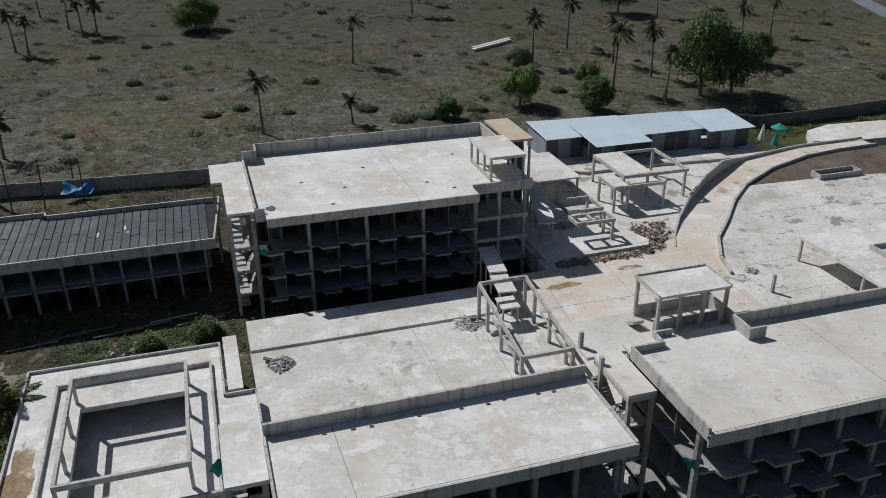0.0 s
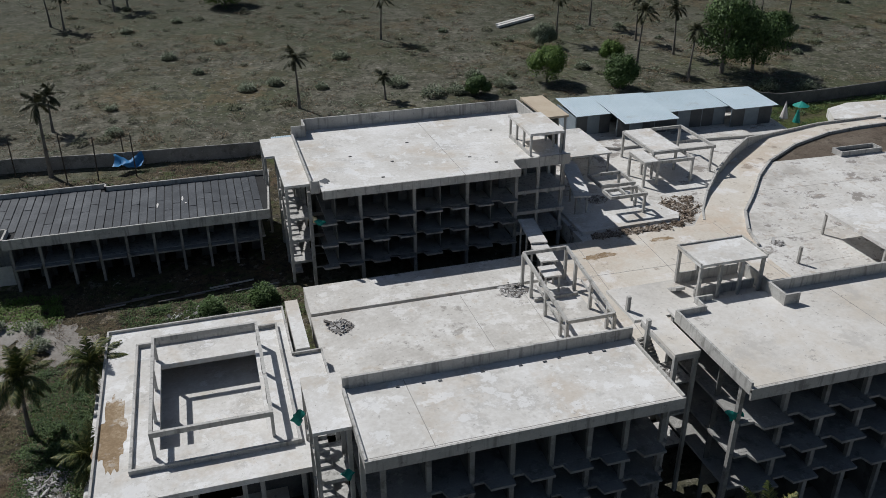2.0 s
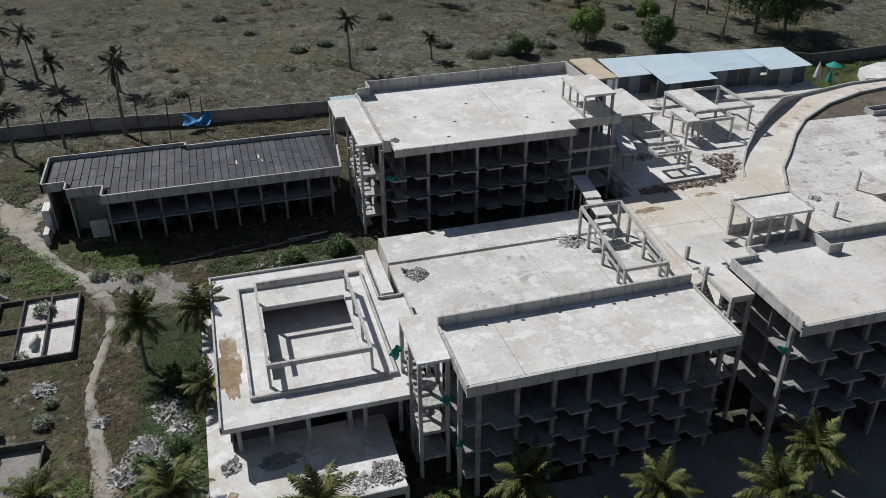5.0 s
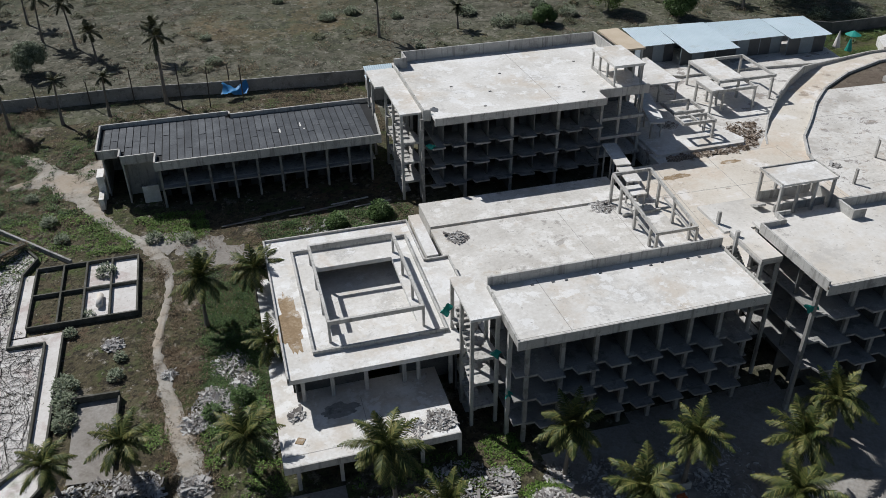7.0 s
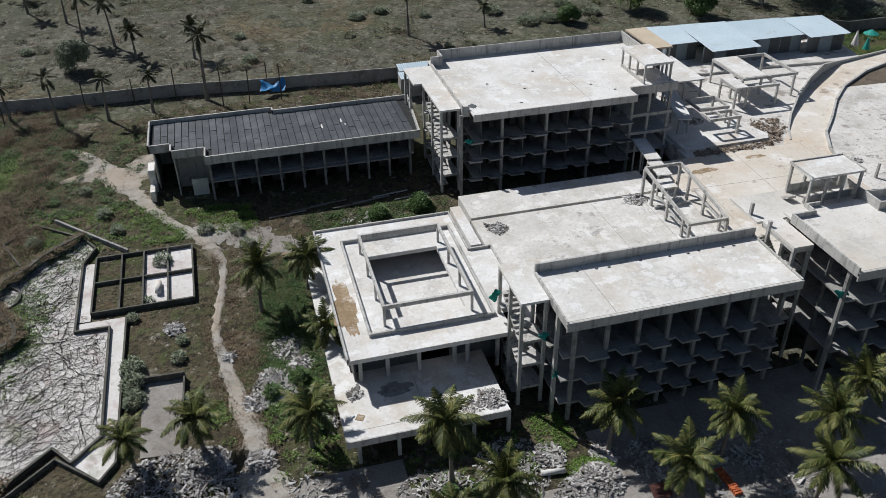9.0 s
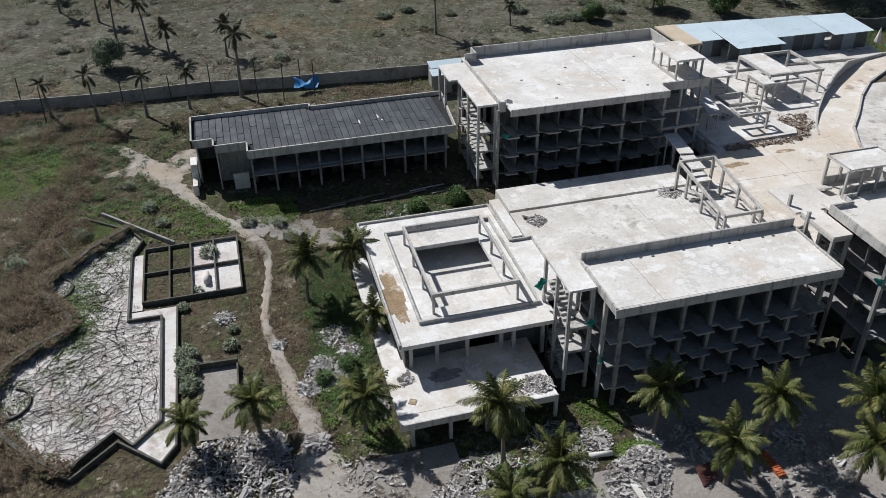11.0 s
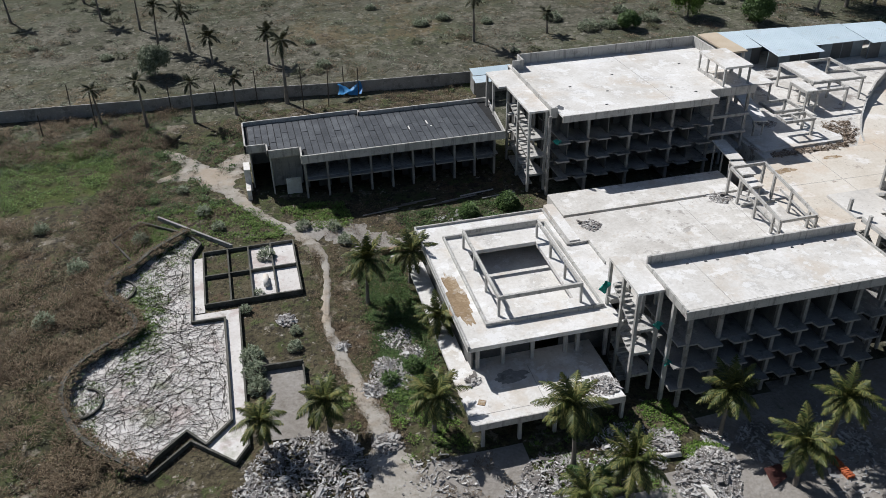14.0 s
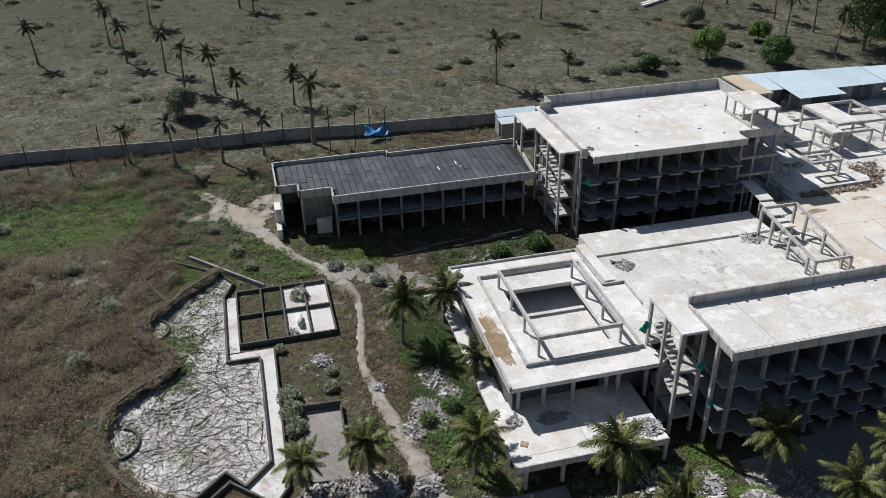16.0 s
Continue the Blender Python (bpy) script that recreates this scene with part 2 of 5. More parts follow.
SOIL = material("bare_brown_soil", [(0.3, (0.08, 0.062, 0.047)), (0.5, (0.125, 0.1, 0.078)), (0.7, (0.19, 0.16, 0.13))], 0.2, 2.4, 0.95, 0.8, stain=[((0.05, 0.04, 0.03), 0.5, 0.54, 0.6, 0.6)], reach=0.2)
# Stained concrete with the shaded facades' dimness put into its base tone.
SHADE_GRIMY = material("shade_grimy_concrete", [(0.3, (0.2, 0.195, 0.185)), (0.5, (0.28, 0.275, 0.265)), (0.7, (0.37, 0.365, 0.35))], 0.4, 5.0, stain=[((0.11, 0.107, 0.1), 0.5, 0.54, 0.62, 0.6), ((0.46, 0.45, 0.43), 0.9, 0.57, 0.62, 0.5)])
DARKWOOD = material("dark_timber", [(0.3, (0.05, 0.042, 0.036)), (0.6, (0.1, 0.085, 0.07))], 1.0, 8.0)
BLUE = material("blue_tarp", [(0.3, (0.02, 0.12, 0.3)), (0.6, (0.05, 0.22, 0.45))], 0.8, 5.0, 0.5)
TEAL = material("teal_netting", [(0.3, (0.01, 0.17, 0.14)), (0.6, (0.03, 0.3, 0.25))], 0.8, 5.0, 0.6)
SHEDWALL = material("dark_shed_panel", [(0.3, (0.05, 0.055, 0.06)), (0.6, (0.09, 0.095, 0.1))], 0.6, 5.0, 0.6)
SHEDPALE = material("pale_shed_panel", [(0.3, (0.15, 0.18, 0.21)), (0.6, (0.22, 0.26, 0.29))], 0.6, 5.0, 0.7)
GRAVEL = material("brown_gravel", [(0.25, (0.1, 0.075, 0.055)), (0.5, (0.22, 0.17, 0.13)), (0.75, (0.4, 0.35, 0.3))], 0.8, 7.0, 0.9, 0.6, island=0.7)
TILE = material("red_clay_tile", [(0.3, (0.3, 0.075, 0.03)), (0.6, (0.46, 0.13, 0.055))], 0.6, 5.0, 0.8, island=0.4)
RUST = material("rusty_sheet", [(0.3, (0.05, 0.022, 0.02)), (0.6, (0.11, 0.045, 0.038))], 0.8, 6.0, 0.7)
PATCH = material("brown_roof_puddle", [(0.3, (0.17, 0.115, 0.065)), (0.5, (0.27, 0.195, 0.12)), (0.7, (0.42, 0.34, 0.24))], 0.5, 4.0, 0.9, 0.3, stain=[((0.58, 0.54, 0.49), 0.6, 0.54, 0.62, 0.85), ((0.12, 0.08, 0.045), 1.2, 0.58, 0.65, 0.6)])
ORANGE_ROOF = material("tan_roof_slab", [(0.3, (0.42, 0.34, 0.25)), (0.6, (0.52, 0.44, 0.34))], 0.4, 4.0)


# ---- builders ----
def mesh_from(name, verts, faces, mat, smooth=False):
    me = bpy.data.meshes.new(name)
    me.from_pydata([tuple(v) for v in verts], [], faces)
    me.materials.append(mat)
    if smooth:
        me.polygons.foreach_set("use_smooth", [True] * len(me.polygons))
    me.update()
    return me


BOX_FACES = [(0, 3, 2, 1), (4, 5, 6, 7), (0, 1, 5, 4), (1, 2, 6, 5), (2, 3, 7, 6), (3, 0, 4, 7)]


def box_data(boxes, base=(0, 0, 0)):
    verts, faces = [], []
    bx, by, bz = base
    for x0, y0, z0, x1, y1, z1 in boxes:
        k = len(verts)
        for z in (z0, z1):
            verts += [(x0 - bx, y0 - by, z - bz), (x1 - bx, y0 - by, z - bz), (x1 - bx, y1 - by, z - bz), (x0 - bx, y1 - by, z - bz)]
        faces += [tuple(i + k for i in f) for f in BOX_FACES]
    return verts, faces


def thing(name, base, label, category, group="", kind=""):
    ob = new(name)
    ob.location = base
    ob.empty_display_size = 0.5
    return tagged(ob, label, category, group, kind)


def base_of(parent):
    p = Vector((0, 0, 0))
    while parent is not None:
        p += parent.location
        parent = parent.parent
    return p


def part(name, boxes, mat, parent, label=""):
    """World-placed boxes under a thing (or part): one mesh each, but a flight of steps stays one."""
    if len(boxes) > 1 and name != "stair_flight":
        return [part(name, [b], mat, parent, label) for b in boxes]
    v, f = box_data(boxes, base_of(parent))
    ob = new(name, mesh_from(name, v, f, mat))
    ob.parent = parent
    if label:
        tagged(ob, label)
    return ob


def mesh_part(name, verts, faces, mat, parent, label="", smooth=False):
    b = base_of(parent)
    ob = new(name, mesh_from(name, [(v[0] - b.x, v[1] - b.y, v[2] - b.z) for v in verts], faces, mat, smooth))
    ob.parent = parent
    if label:
        tagged(ob, label)
    return ob


def structure(name, boxes, mat, label, category):
    v, f = box_data(boxes)
    return tagged(new(name, mesh_from(name, v, f, mat)), label, category, "", "structure")


def prism(outline, z0, z1):
    """A slab of any outline (counter-clockwise)."""
    n = len(outline)
    v = [(x, y, z0) for x, y in outline] + [(x, y, z1) for x, y in outline]
    f = [tuple(range(n - 1, -1, -1)), tuple(range(n, 2 * n))] + [(i, (i + 1) % n, n + (i + 1) % n, n + i) for i in range(n)]
    return v, f


def beam_data(p, q, w, h):
    """A straight bar from p to q, w wide and h high, its top along p-q."""
    p, q = Vector(p), Vector(q)
    d = (q - p).normalized()
    s = d.cross(Vector((0, 0, 1)))
    if s.length < 1e-4:
        s = Vector((1, 0, 0))
    s = s.normalized() * (w / 2)
    u = s.cross(d).normalized() * h
    v = [p - s - u, p + s - u, p + s, p - s, q - s - u, q + s - u, q + s, q - s]
    return v, [(0, 1, 2, 3), (7, 6, 5, 4), (0, 4, 5, 1), (1, 5, 6, 2), (2, 6, 7, 3), (3, 7, 4, 0)]


def merge(datas):
    V, F = [], []
    for v, f in datas:
        k = len(V)
        V += list(v)
        F += [tuple(i + k for i in ff) for ff in f]
    return V, F


def ground_z(x, y):
    """The hillside: it climbs inland and flattens towards the shore."""
    if y < 32:
        z = 0.064 * (32 - 72) - 0.02 * (32 - y)
    elif y < 140:
        z = 0.064 * (y - 72)
    else:
        z = 0.064 * 68 + 0.05 * (y - 140)
    return z


def ground_h(x, y):
    """Hillside with its small bumps; smooth under the basin and planters."""
    calm = 0.0 if (-66 < x < -35 and 45 < y < 96) else 1.0
    rough = 0.22 * noise.noise(Vector((x * 0.09, y * 0.09, 0))) + 0.1 * noise.noise(Vector((x * 0.33, y * 0.33, 3)))
    return ground_z(x, y) + calm * rough - 0.1 * (1 - calm)


def in_box(x, y, b):
    return b[0] < x < b[2] and b[1] < y < b[3]


# ---- ground ----
def build_ground():
    xs = np.concatenate([np.linspace(-900, -130, 24)[:-1], np.linspace(-130, 150, 187), np.linspace(150, 1100, 26)[1:]])
    ys = np.concatenate([np.linspace(-400, 10, 14)[:-1], np.linspace(10, 210, 134), np.linspace(210, 380, 40)[1:], np.linspace(380, 1500, 22)[1:]])
    verts, faces = [], []
    for y in ys:
        for x in xs:
            verts.append((x, y, ground_h(x, y) - 0.05))
    nx = len(xs)
    for j in range(len(ys) - 1):
        for i in range(nx - 1):
            a = j * nx + i
            faces.append((a, a + 1, a + nx + 1, a + nx))
    me = mesh_from("ground", verts, faces, FIELD, True)
    me.materials.append(SCRUB)
    me.materials.append(SAND)
    me.materials.append(MEADOW)
    for p in me.polygons:
        x, y, _ = p.center
        wob = 4 * noise.noise(Vector((x * 0.06, y * 0.06, 7)))
        if y < 131 + 0.085 * (x + 2) + wob * 0.1 and y > (42 if -34 + 2 * wob < x < -20 + 2 * wob else 36) + wob and x < 2:
            p.material_index = 3 if ((x + 78) / 18) ** 2 + ((y - 114) / 11) ** 2 < 1 + wob * 0.12 or ((x + 57) / 4.5) ** 2 + ((y - 92) / 3.6) ** 2 < 1 + wob * 0.1 or ((x + 26) / 4) ** 2 + ((y - 66) / 12) ** 2 < 1 + wob * 0.1 else 1
        elif 88 < x < 150 and 108 < y < 129:
            p.material_index = 3
        elif y < 42 + wob and y > -20:
            p.material_index = 2 if x > -34 + wob else 1
    tagged(new("ground", me), "sloping dry field of grey-brown earth and sparse scrub", "ground", "", "structure")


build_ground()


def strip(name, line, widths, mat, label, category, lift=0.04, step=0.6, rag=0.55, flat=None):
    """A ribbon along a smooth line, lying on the hillside with ragged edges."""
    pts = []
    for i in range(len(line) - 1):
        p0, p1, p2, p3 = (Vector(line[max(0, min(len(line) - 1, i + k))]) for k in (-1, 0, 1, 2))
        n = max(2, int((p2 - p1).length / step))
        for k in range(n):
            t = k / n
            q = 0.5 * ((2 * p1) + (p2 - p0) * t + (2 * p0 - 5 * p1 + 4 * p2 - p3) * t * t + (3 * p1 - p0 - 3 * p2 + p3) * t ** 3)
            pts.append((q, widths[i] + (widths[i + 1] - widths[i]) * t))
    pts.append((Vector(line[-1]), widths[-1]))
    verts, faces = [], []
    cols = 6
    for i, (q, w) in enumerate(pts):
        d = (pts[min(i + 1, len(pts) - 1)][0] - pts[max(i - 1, 0)][0]).normalized()
        s = Vector((-d.y, d.x))
        for c in range(cols + 1):
            u = (c / cols - 0.5) * w
            if c in (0, cols):
                u *= 1 + rag * noise.noise(Vector((q.x * 0.9, q.y * 0.9, c)))
            x, y = q.x + s.x * u, q.y + s.y * u
            z = flat if flat is not None else ground_h(x, y)
            verts.append((x, y, z + lift * (1 if 0 < c < cols else -1.5)))
    for i in range(len(pts) - 1):
        for c in range(cols):
            a = i * (cols + 1) + c
            faces.append((a + 1, a, a + cols + 1, a + cols + 2))
    return tagged(new(name, mesh_from(name, verts, faces, mat, True)), label, category, "", "structure")


strip("dirt_path", [(-55, 118), (-51.5, 113.6), (-48, 107.5), (-43.9, 100), (-40.8, 94.4), (-36.4, 88.7), (-33.7, 83.6), (-33.2, 78.2), (-34.6, 67.7), (-34.1, 63.2), (-32.6, 55.1), (-31.3, 47.8), (-31.2, 41), (-30, 28), (-28, 10)], [1.0, 3.0, 4.6, 2.4, 1.5, 2.2, 1.7, 1.0, 1.0, 1.6, 2.6, 3.0, 7.0, 11, 14], TRACK, "worn pale dirt track winding through scrub", "path", 0.06, rag=0.9)
strip("yard_path", [(-37, 90), (-31, 88), (-26.5, 84), (-21, 81.5)], [2.5, 6, 5.5, 3], SAND, "grey gravelly yard beside the dirt track", "path", 0.05, rag=0.9)
strip("bare_patch", [(-56, 108), (-50, 109.5), (-46.5, 107), (-43, 111.5), (-39.5, 113)], [1.5, 4, 6, 4.5, 1.5], TRACK, "pale bare earth by the end of the annex", "path", 0.045, rag=1.1)


# ---- concrete frame blocks ----
def balcony_outline(x0, x1, yb, yf, left):
    """A stepped balcony slab: the full-depth part and a shallower tongue on one side."""
    w = x1 - x0
    if left:
        return [(x0, yb), (x0, yf + 0.95), (x0 + 0.28 * w, yf + 0.95), (x0 + 0.36 * w, yf), (x1, yf), (x1, yb)]
    return [(x0, yb), (x0, yf), (x1, yf), (x1, yb)]


def frame_block(ob, x0, x1, yf, yb, zroof, floors, zbase, cols, per_bay, roof_mat, col_y, slab_t=0.14, fascia=0.95, depth=2.4):
    """Columns, slabs, balconies and rear walls of an unfinished hotel block, front to -y."""
    part("roof_slab", [(x0, yf, zroof - 0.25, x1, yb, zroof)], roof_mat, ob, "pale stained screed roof deck")
    part("fascia_beam", [(x0, yf - 0.003, zroof - fascia, x1, yf + 0.18, zroof + 0.12)], CONCRETE, ob)
    for c in cols:
        # Front columns get the darker concrete, facade shade included in the colour.
        part("column", [(c - 0.2, col_y, zbase - 0.6, c + 0.2, col_y + 0.4, zroof - 0.25)], SHADE_GRIMY, ob)
        part("column", [(c - 0.2, yb - 0.9, zbase - 0.6, c + 0.2, yb - 0.5, zroof - 0.25)], CONCRETE, ob)
        if c not in (cols[0], cols[-1]):
            # Partition walls: the bays' shade is put into this dark blockwork.
            part("partition_wall", [(c - 0.1, col_y + 0.4, zbase - 0.6, c + 0.1, yb - 0.9, zroof - 0.26)], SHADE_RAW, ob)
    wall_y = col_y + 3.4
    for k, fz in enumerate(floors):
        # Floor and balcony slabs: shade under the overhangs is part of their tone.
        part("floor_slab", [(x0 + 0.35, col_y - 0.05, fz - 0.2, x1 - 0.35, yb - 0.3, fz)], SHADE_GRIMY, ob)
        for i in range(len(cols) - 1):
            a, b = cols[i], cols[i + 1]
            step = (b - a) / per_bay
            for j in range(per_bay):
                u0, u1 = a + j * step + 0.08, a + (j + 1) * step - 0.08
                v, f = prism(balcony_outline(u0, u1, col_y - 0.06, yf + 0.1, True), fz - 0.02 - slab_t - 0.1, fz - 0.02)
                mesh_part("balcony", v, f, SHADE_GRIMY, ob)
                if per_bay > 1 and j:
                    part("partition_wall", [(a + j * step - 0.08, col_y + 0.5, fz, a + j * step + 0.08, yb - 1.0, fz + 2.75)], SHADE_RAW, ob)
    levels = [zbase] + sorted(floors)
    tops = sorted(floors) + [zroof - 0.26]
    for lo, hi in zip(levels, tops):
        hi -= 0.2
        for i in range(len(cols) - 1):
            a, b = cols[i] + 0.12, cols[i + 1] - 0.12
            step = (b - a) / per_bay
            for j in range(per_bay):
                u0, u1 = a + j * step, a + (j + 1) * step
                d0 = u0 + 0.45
                # Rear and back walls are darkened in colour for the depth of the bays.
                part("rear_wall", [(u0, wall_y, lo, d0, wall_y + 0.15, hi), (d0 + 1.7, wall_y, lo, u1, wall_y + 0.15, hi), (d0, wall_y, lo + 2.3, d0 + 1.7, wall_y + 0.15, hi)], SHADE_RAW, ob)
        part("back_wall", [(x0 + 0.4, yb - 0.45, lo, x1 - 0.4, yb - 0.3, hi)], SHADE_RAW, ob)


def stair_mesh(xa, xb, ya, yb, za, zb, n, ob):
    """One flight as a single folded slab: treads, risers and a sloping soffit."""
    prof = [(ya, za - 0.12)]
    for k in range(n):
        prof += [(ya + (yb - ya) * k / n, za + (zb - za) * (k + 1) / n), (ya + (yb - ya) * (k + 1) / n, za + (zb - za) * (k + 1) / n)]
    prof += [(yb, zb - 0.3)]
    if yb < ya:
        prof = prof[::-1]
    m = len(prof)
    v = [(xa, y, z) for y, z in prof] + [(xb, y, z) for y, z in prof]
    f = [tuple(range(m)), tuple(range(2 * m - 1, m - 1, -1))] + [(i, m + i, m + (i + 1) % m, (i + 1) % m) for i in range(m)]
    mesh_part("stair_flight", v, f, CONCRETE, ob)


def stair_tower(ob, x0, x1, y0, y1, ztop, floors, zbase):
    """Open stair bay: four columns, landings and inclined flights."""
    part("roof_slab", [(x0, y0, ztop - 0.3, x1, y1, ztop)], SCREED, ob, "pale concrete slab over the open stair")
    for cx in (x0 + 0.2, x1 - 0.25):
        for cy in (y0 + 0.2, (y0 + y1) / 2, y1 - 0.25):
            part("column", [(cx - 0.18, cy - 0.18, zbase - 0.6, cx + 0.18, cy + 0.18, ztop - 0.3)], CONCRETE, ob)
    lv = [zbase] + sorted(floors) + [ztop]
    for lo, hi in zip(lv, lv[1:]):
        if hi < ztop:
            part("beam", [(x0 + 0.05, y0 + 0.06, hi - 0.35, x1 - 0.05, y0 + 0.3, hi - 0.004)], CONCRETE, ob)
            part("landing", [(x0 + 0.1, y0 + 0.3, hi - 0.18, x1 - 0.1, y0 + 1.5, hi)], CONCRETE, ob)
            part("landing", [(x0 + 0.1, y1 - 1.2, hi - 0.18, x1 - 0.1, y1 - 0.1, hi)], CONCRETE, ob)
        if hi == ztop:
            hi -= 0.4
        mid = (lo + hi) / 2
        ya, yb2 = y0 + 1.5, y1 - 1.2
        n = 8
        w = (x1 - x0) / 2 - 0.2
        for side, za, zb, yy0, yy1 in ((0, lo, mid, ya, yb2), (1, mid, hi, yb2, ya)):
            xa = x0 + 0.15 if side == 0 else (x0 + x1) / 2 + 0.05
            stair_mesh(xa, xa + w, yy0, yy1, za, zb, n, ob)


# the seaward wing
W_FLOORS = [0.9, 4.05, 7.2]
wing = thing("hotel_wing", (13, 47, -1.9), "four-storey unfinished concrete hotel wing with open balconies", "building", "hotel blocks")
W_COLS = [1.3, 4.9, 8.4, 11.8, 15.2, 18.5, 21.8, 25.2]
frame_block(wing, -0.25, 26.1, 42.4, 51.8, 12.4, W_FLOORS, -1.9, W_COLS, 1, SCREED, 43.6)
part("parapet", [(-0.2, 51.55, 11.7, 26.1, 51.803, 13.55)], CONCRETE, wing, "plain concrete parapet along the roof's rear edge")
part("roof_kerb", [(-0.253, 42.58, 11.7, -0.05, 51.55, 12.65), (25.9, 42.58, 11.7, 26.103, 51.55, 12.65)], CONCRETE, wing)
part("column", [(-0.2, 45.0, -2.5, 0.2, 45.4, 11.7)], CONCRETE, wing)
wt = thing("stair_tower", (-2, 48, -1.9), "open concrete stair tower with bare flights and landings", "stairs", "stair towers")
stair_tower(wt, -3.35, -0.3, 47.0, 54.4, 12.25, W_FLOORS, -1.9)

# the landward block
M_FLOORS = [4.1, 7.1, 10.1]
block = thing("hotel_block", (20, 99, 1.6), "large unfinished concrete hotel block with stacked balconies", "building", "hotel blocks")
M_COLS = [2.6, 8.8, 15.7, 22.7, 29.4]
frame_block(block, 4.1, 29.5, 87.7, 99.0, 14.4, M_FLOORS, 1.7, M_COLS, 2, SCREED, 88.8)
part("roof_slab", [(3.2, 90.1, 14.15, 4.09, 98.99, 14.4), (3.2, 99.0, 14.15, 37.4, 110.8, 14.4), (29.51, 90.5, 14.15, 37.4, 98.99, 14.4)], SCREED, block, "pale stained screed roof deck")
part("parapet", [(4.8, 110.6, 14.1, 37.65, 110.803, 16.1), (3.0, 107.8, 14.1, 5.0, 108.0, 16.1), (4.8, 108.0, 14.1, 5.0, 110.6, 16.1), (37.4, 100.5, 14.1, 37.65, 110.6, 16.1)], CONCRETE, block, "plain concrete parapet round the roof")
part("roof_kerb", [(3.0, 90.1, 13.4, 3.2, 107.8, 15.1), (3.0, 89.9, 13.4, 4.097, 90.1, 15.0)], CONCRETE, block)
part("end_wall", [(3.0, 98.6, 1.5, 3.2, 107.8, 13.4), (36.9, 100, 1.5, 37.1, 110.6, 14.15), (3.2, 110.4, 1.5, 36.9, 110.6, 14.15)], SHADE_RAW, block)
for fz in M_FLOORS:
    part("floor_slab", [(29.5, 90.4, fz - 0.2, 37.0, 100.0, fz)], CONCRETE, block)
    part("beam", [(29.5, 90.3, fz - 0.45, 37.0, 90.6, fz + 0.02)], CONCRETE, block)
part("fascia_beam", [(29.51, 90.2, 13.4, 37.403, 90.5, 14.75)], CONCRETE, block)
for c in (33.2, 36.7):
    for cy in (90.7, 95.2, 99.5):
        part("column", [(c - 0.2, cy, 1.2, c + 0.2, cy + 0.4, 14.15)], CONCRETE, block)
part("rear_wall", [(29.6, 96.0, 1.5, 37.0, 96.2, 13.9)], SHADE_RAW, block)
mt = thing("stair_tower", (1.4, 96, 1.6), "open concrete stair tower with bare flights and landings", "stairs", "stair towers")
stair_tower(mt, -0.1, 2.98, 90.6, 101.4, 14.5, M_FLOORS, 1.7)
part("roof_slab", [(-1.4, 101.4, 14.2, 2.98, 108.4, 14.5)], SCREED, mt)
for cx in (-1.2, 2.7):
    for cy in (104.5, 108.1):
        part("column", [(cx - 0.18, cy - 0.18, 1.4, cx + 0.18, cy + 0.18, 14.2)], CONCRETE, mt)

# rooftop stair heads of the block
def slab_shelter(ob, x0, x1, y0, y1, ztop, zfoot, xs, ys, t=0.25, mat=SCREED):
    part("roof_slab", [(x0, y0, ztop - t, x1, y1, ztop)], mat, ob)
    for cx in xs:
        for cy in ys:
            part("post", [(cx - 0.14, cy - 0.14, zfoot, cx + 0.14, cy + 0.14, ztop - t)], CONCRETE, ob)


sh1 = thing("roof_shelter", (34.5, 95, 14.2), "open rooftop stair shelter with a flat concrete slab", "shelter", "roof shelters")
slab_shelter(sh1, 32.1, 36.9, 91.4, 99.6, 17.6, 14.4, (32.35, 36.65), (91.7, 94.2, 96.8, 99.3), 0.35)
part("rail_wall", [(32.2, 91.9, 14.4, 32.35, 99.1, 14.95)], CONCRETE, sh1)
sh2 = thing("lift_tower", (40, 105, 3), "tan flat-topped tower beside the block's roof", "tower")
part("roof_slab", [(38.0, 100.2, 16.2, 41.6, 110.2, 16.5)], ORANGE_ROOF, sh2, "tan weathered roof slab")
part("wall", [(38.3, 102.8, 2, 38.5, 109.9, 16.2), (41.1, 102.8, 2, 41.3, 109.9, 16.2), (38.5, 109.7, 2, 41.1, 109.9, 16.2)], CONCRETE, sh2)
for cx in (38.3, 41.1):
    part("column", [(cx, 100.5, 2, cx + 0.3, 100.8, 16.2)], CONCRETE, sh2)

# the eastern wing
R_FLOORS = [4.0, 7.4, 10.8]
east = thing("hotel_wing", (55, 44, 0), "broad unfinished hotel wing with a walkable roof and balconies", "building", "hotel blocks")
R_COLS = [29.8, 34.2, 38.2, 42.2, 46.2, 50.2, 54.2, 58.2, 62.2, 66.2, 70.2]
frame_block(east, 29.35, 71.0, 39.0, 51.7, 14.95, R_FLOORS, -1.5, R_COLS, 1, EASTROOF, 40.4)
part("parapet", [(39.6, 51.45, 14.7, 71.0, 51.703, 16.05), (39.6, 49.0, 14.7, 39.85, 51.45, 16.05), (39.85, 49.0, 14.7, 41.2, 49.2, 16.05)], CONCRETE, east, "concrete parapet along the wing's rear edge")
part("roof_kerb", [(29.347, 39.18, 14.4, 29.55, 50.3, 15.55), (29.55, 50.1, 14.7, 32.2, 50.3, 15.55)], CONCRETE, east)
walkway = structure("roof_walkway", [(26.9, 45.9, 13.9, 29.34, 51.79, 14.2), (26.3, 51.81, 13.8, 40.4, 57.4, 14.1)], EASTROOF, "pale concrete deck joining the wings' roofs", "deck")
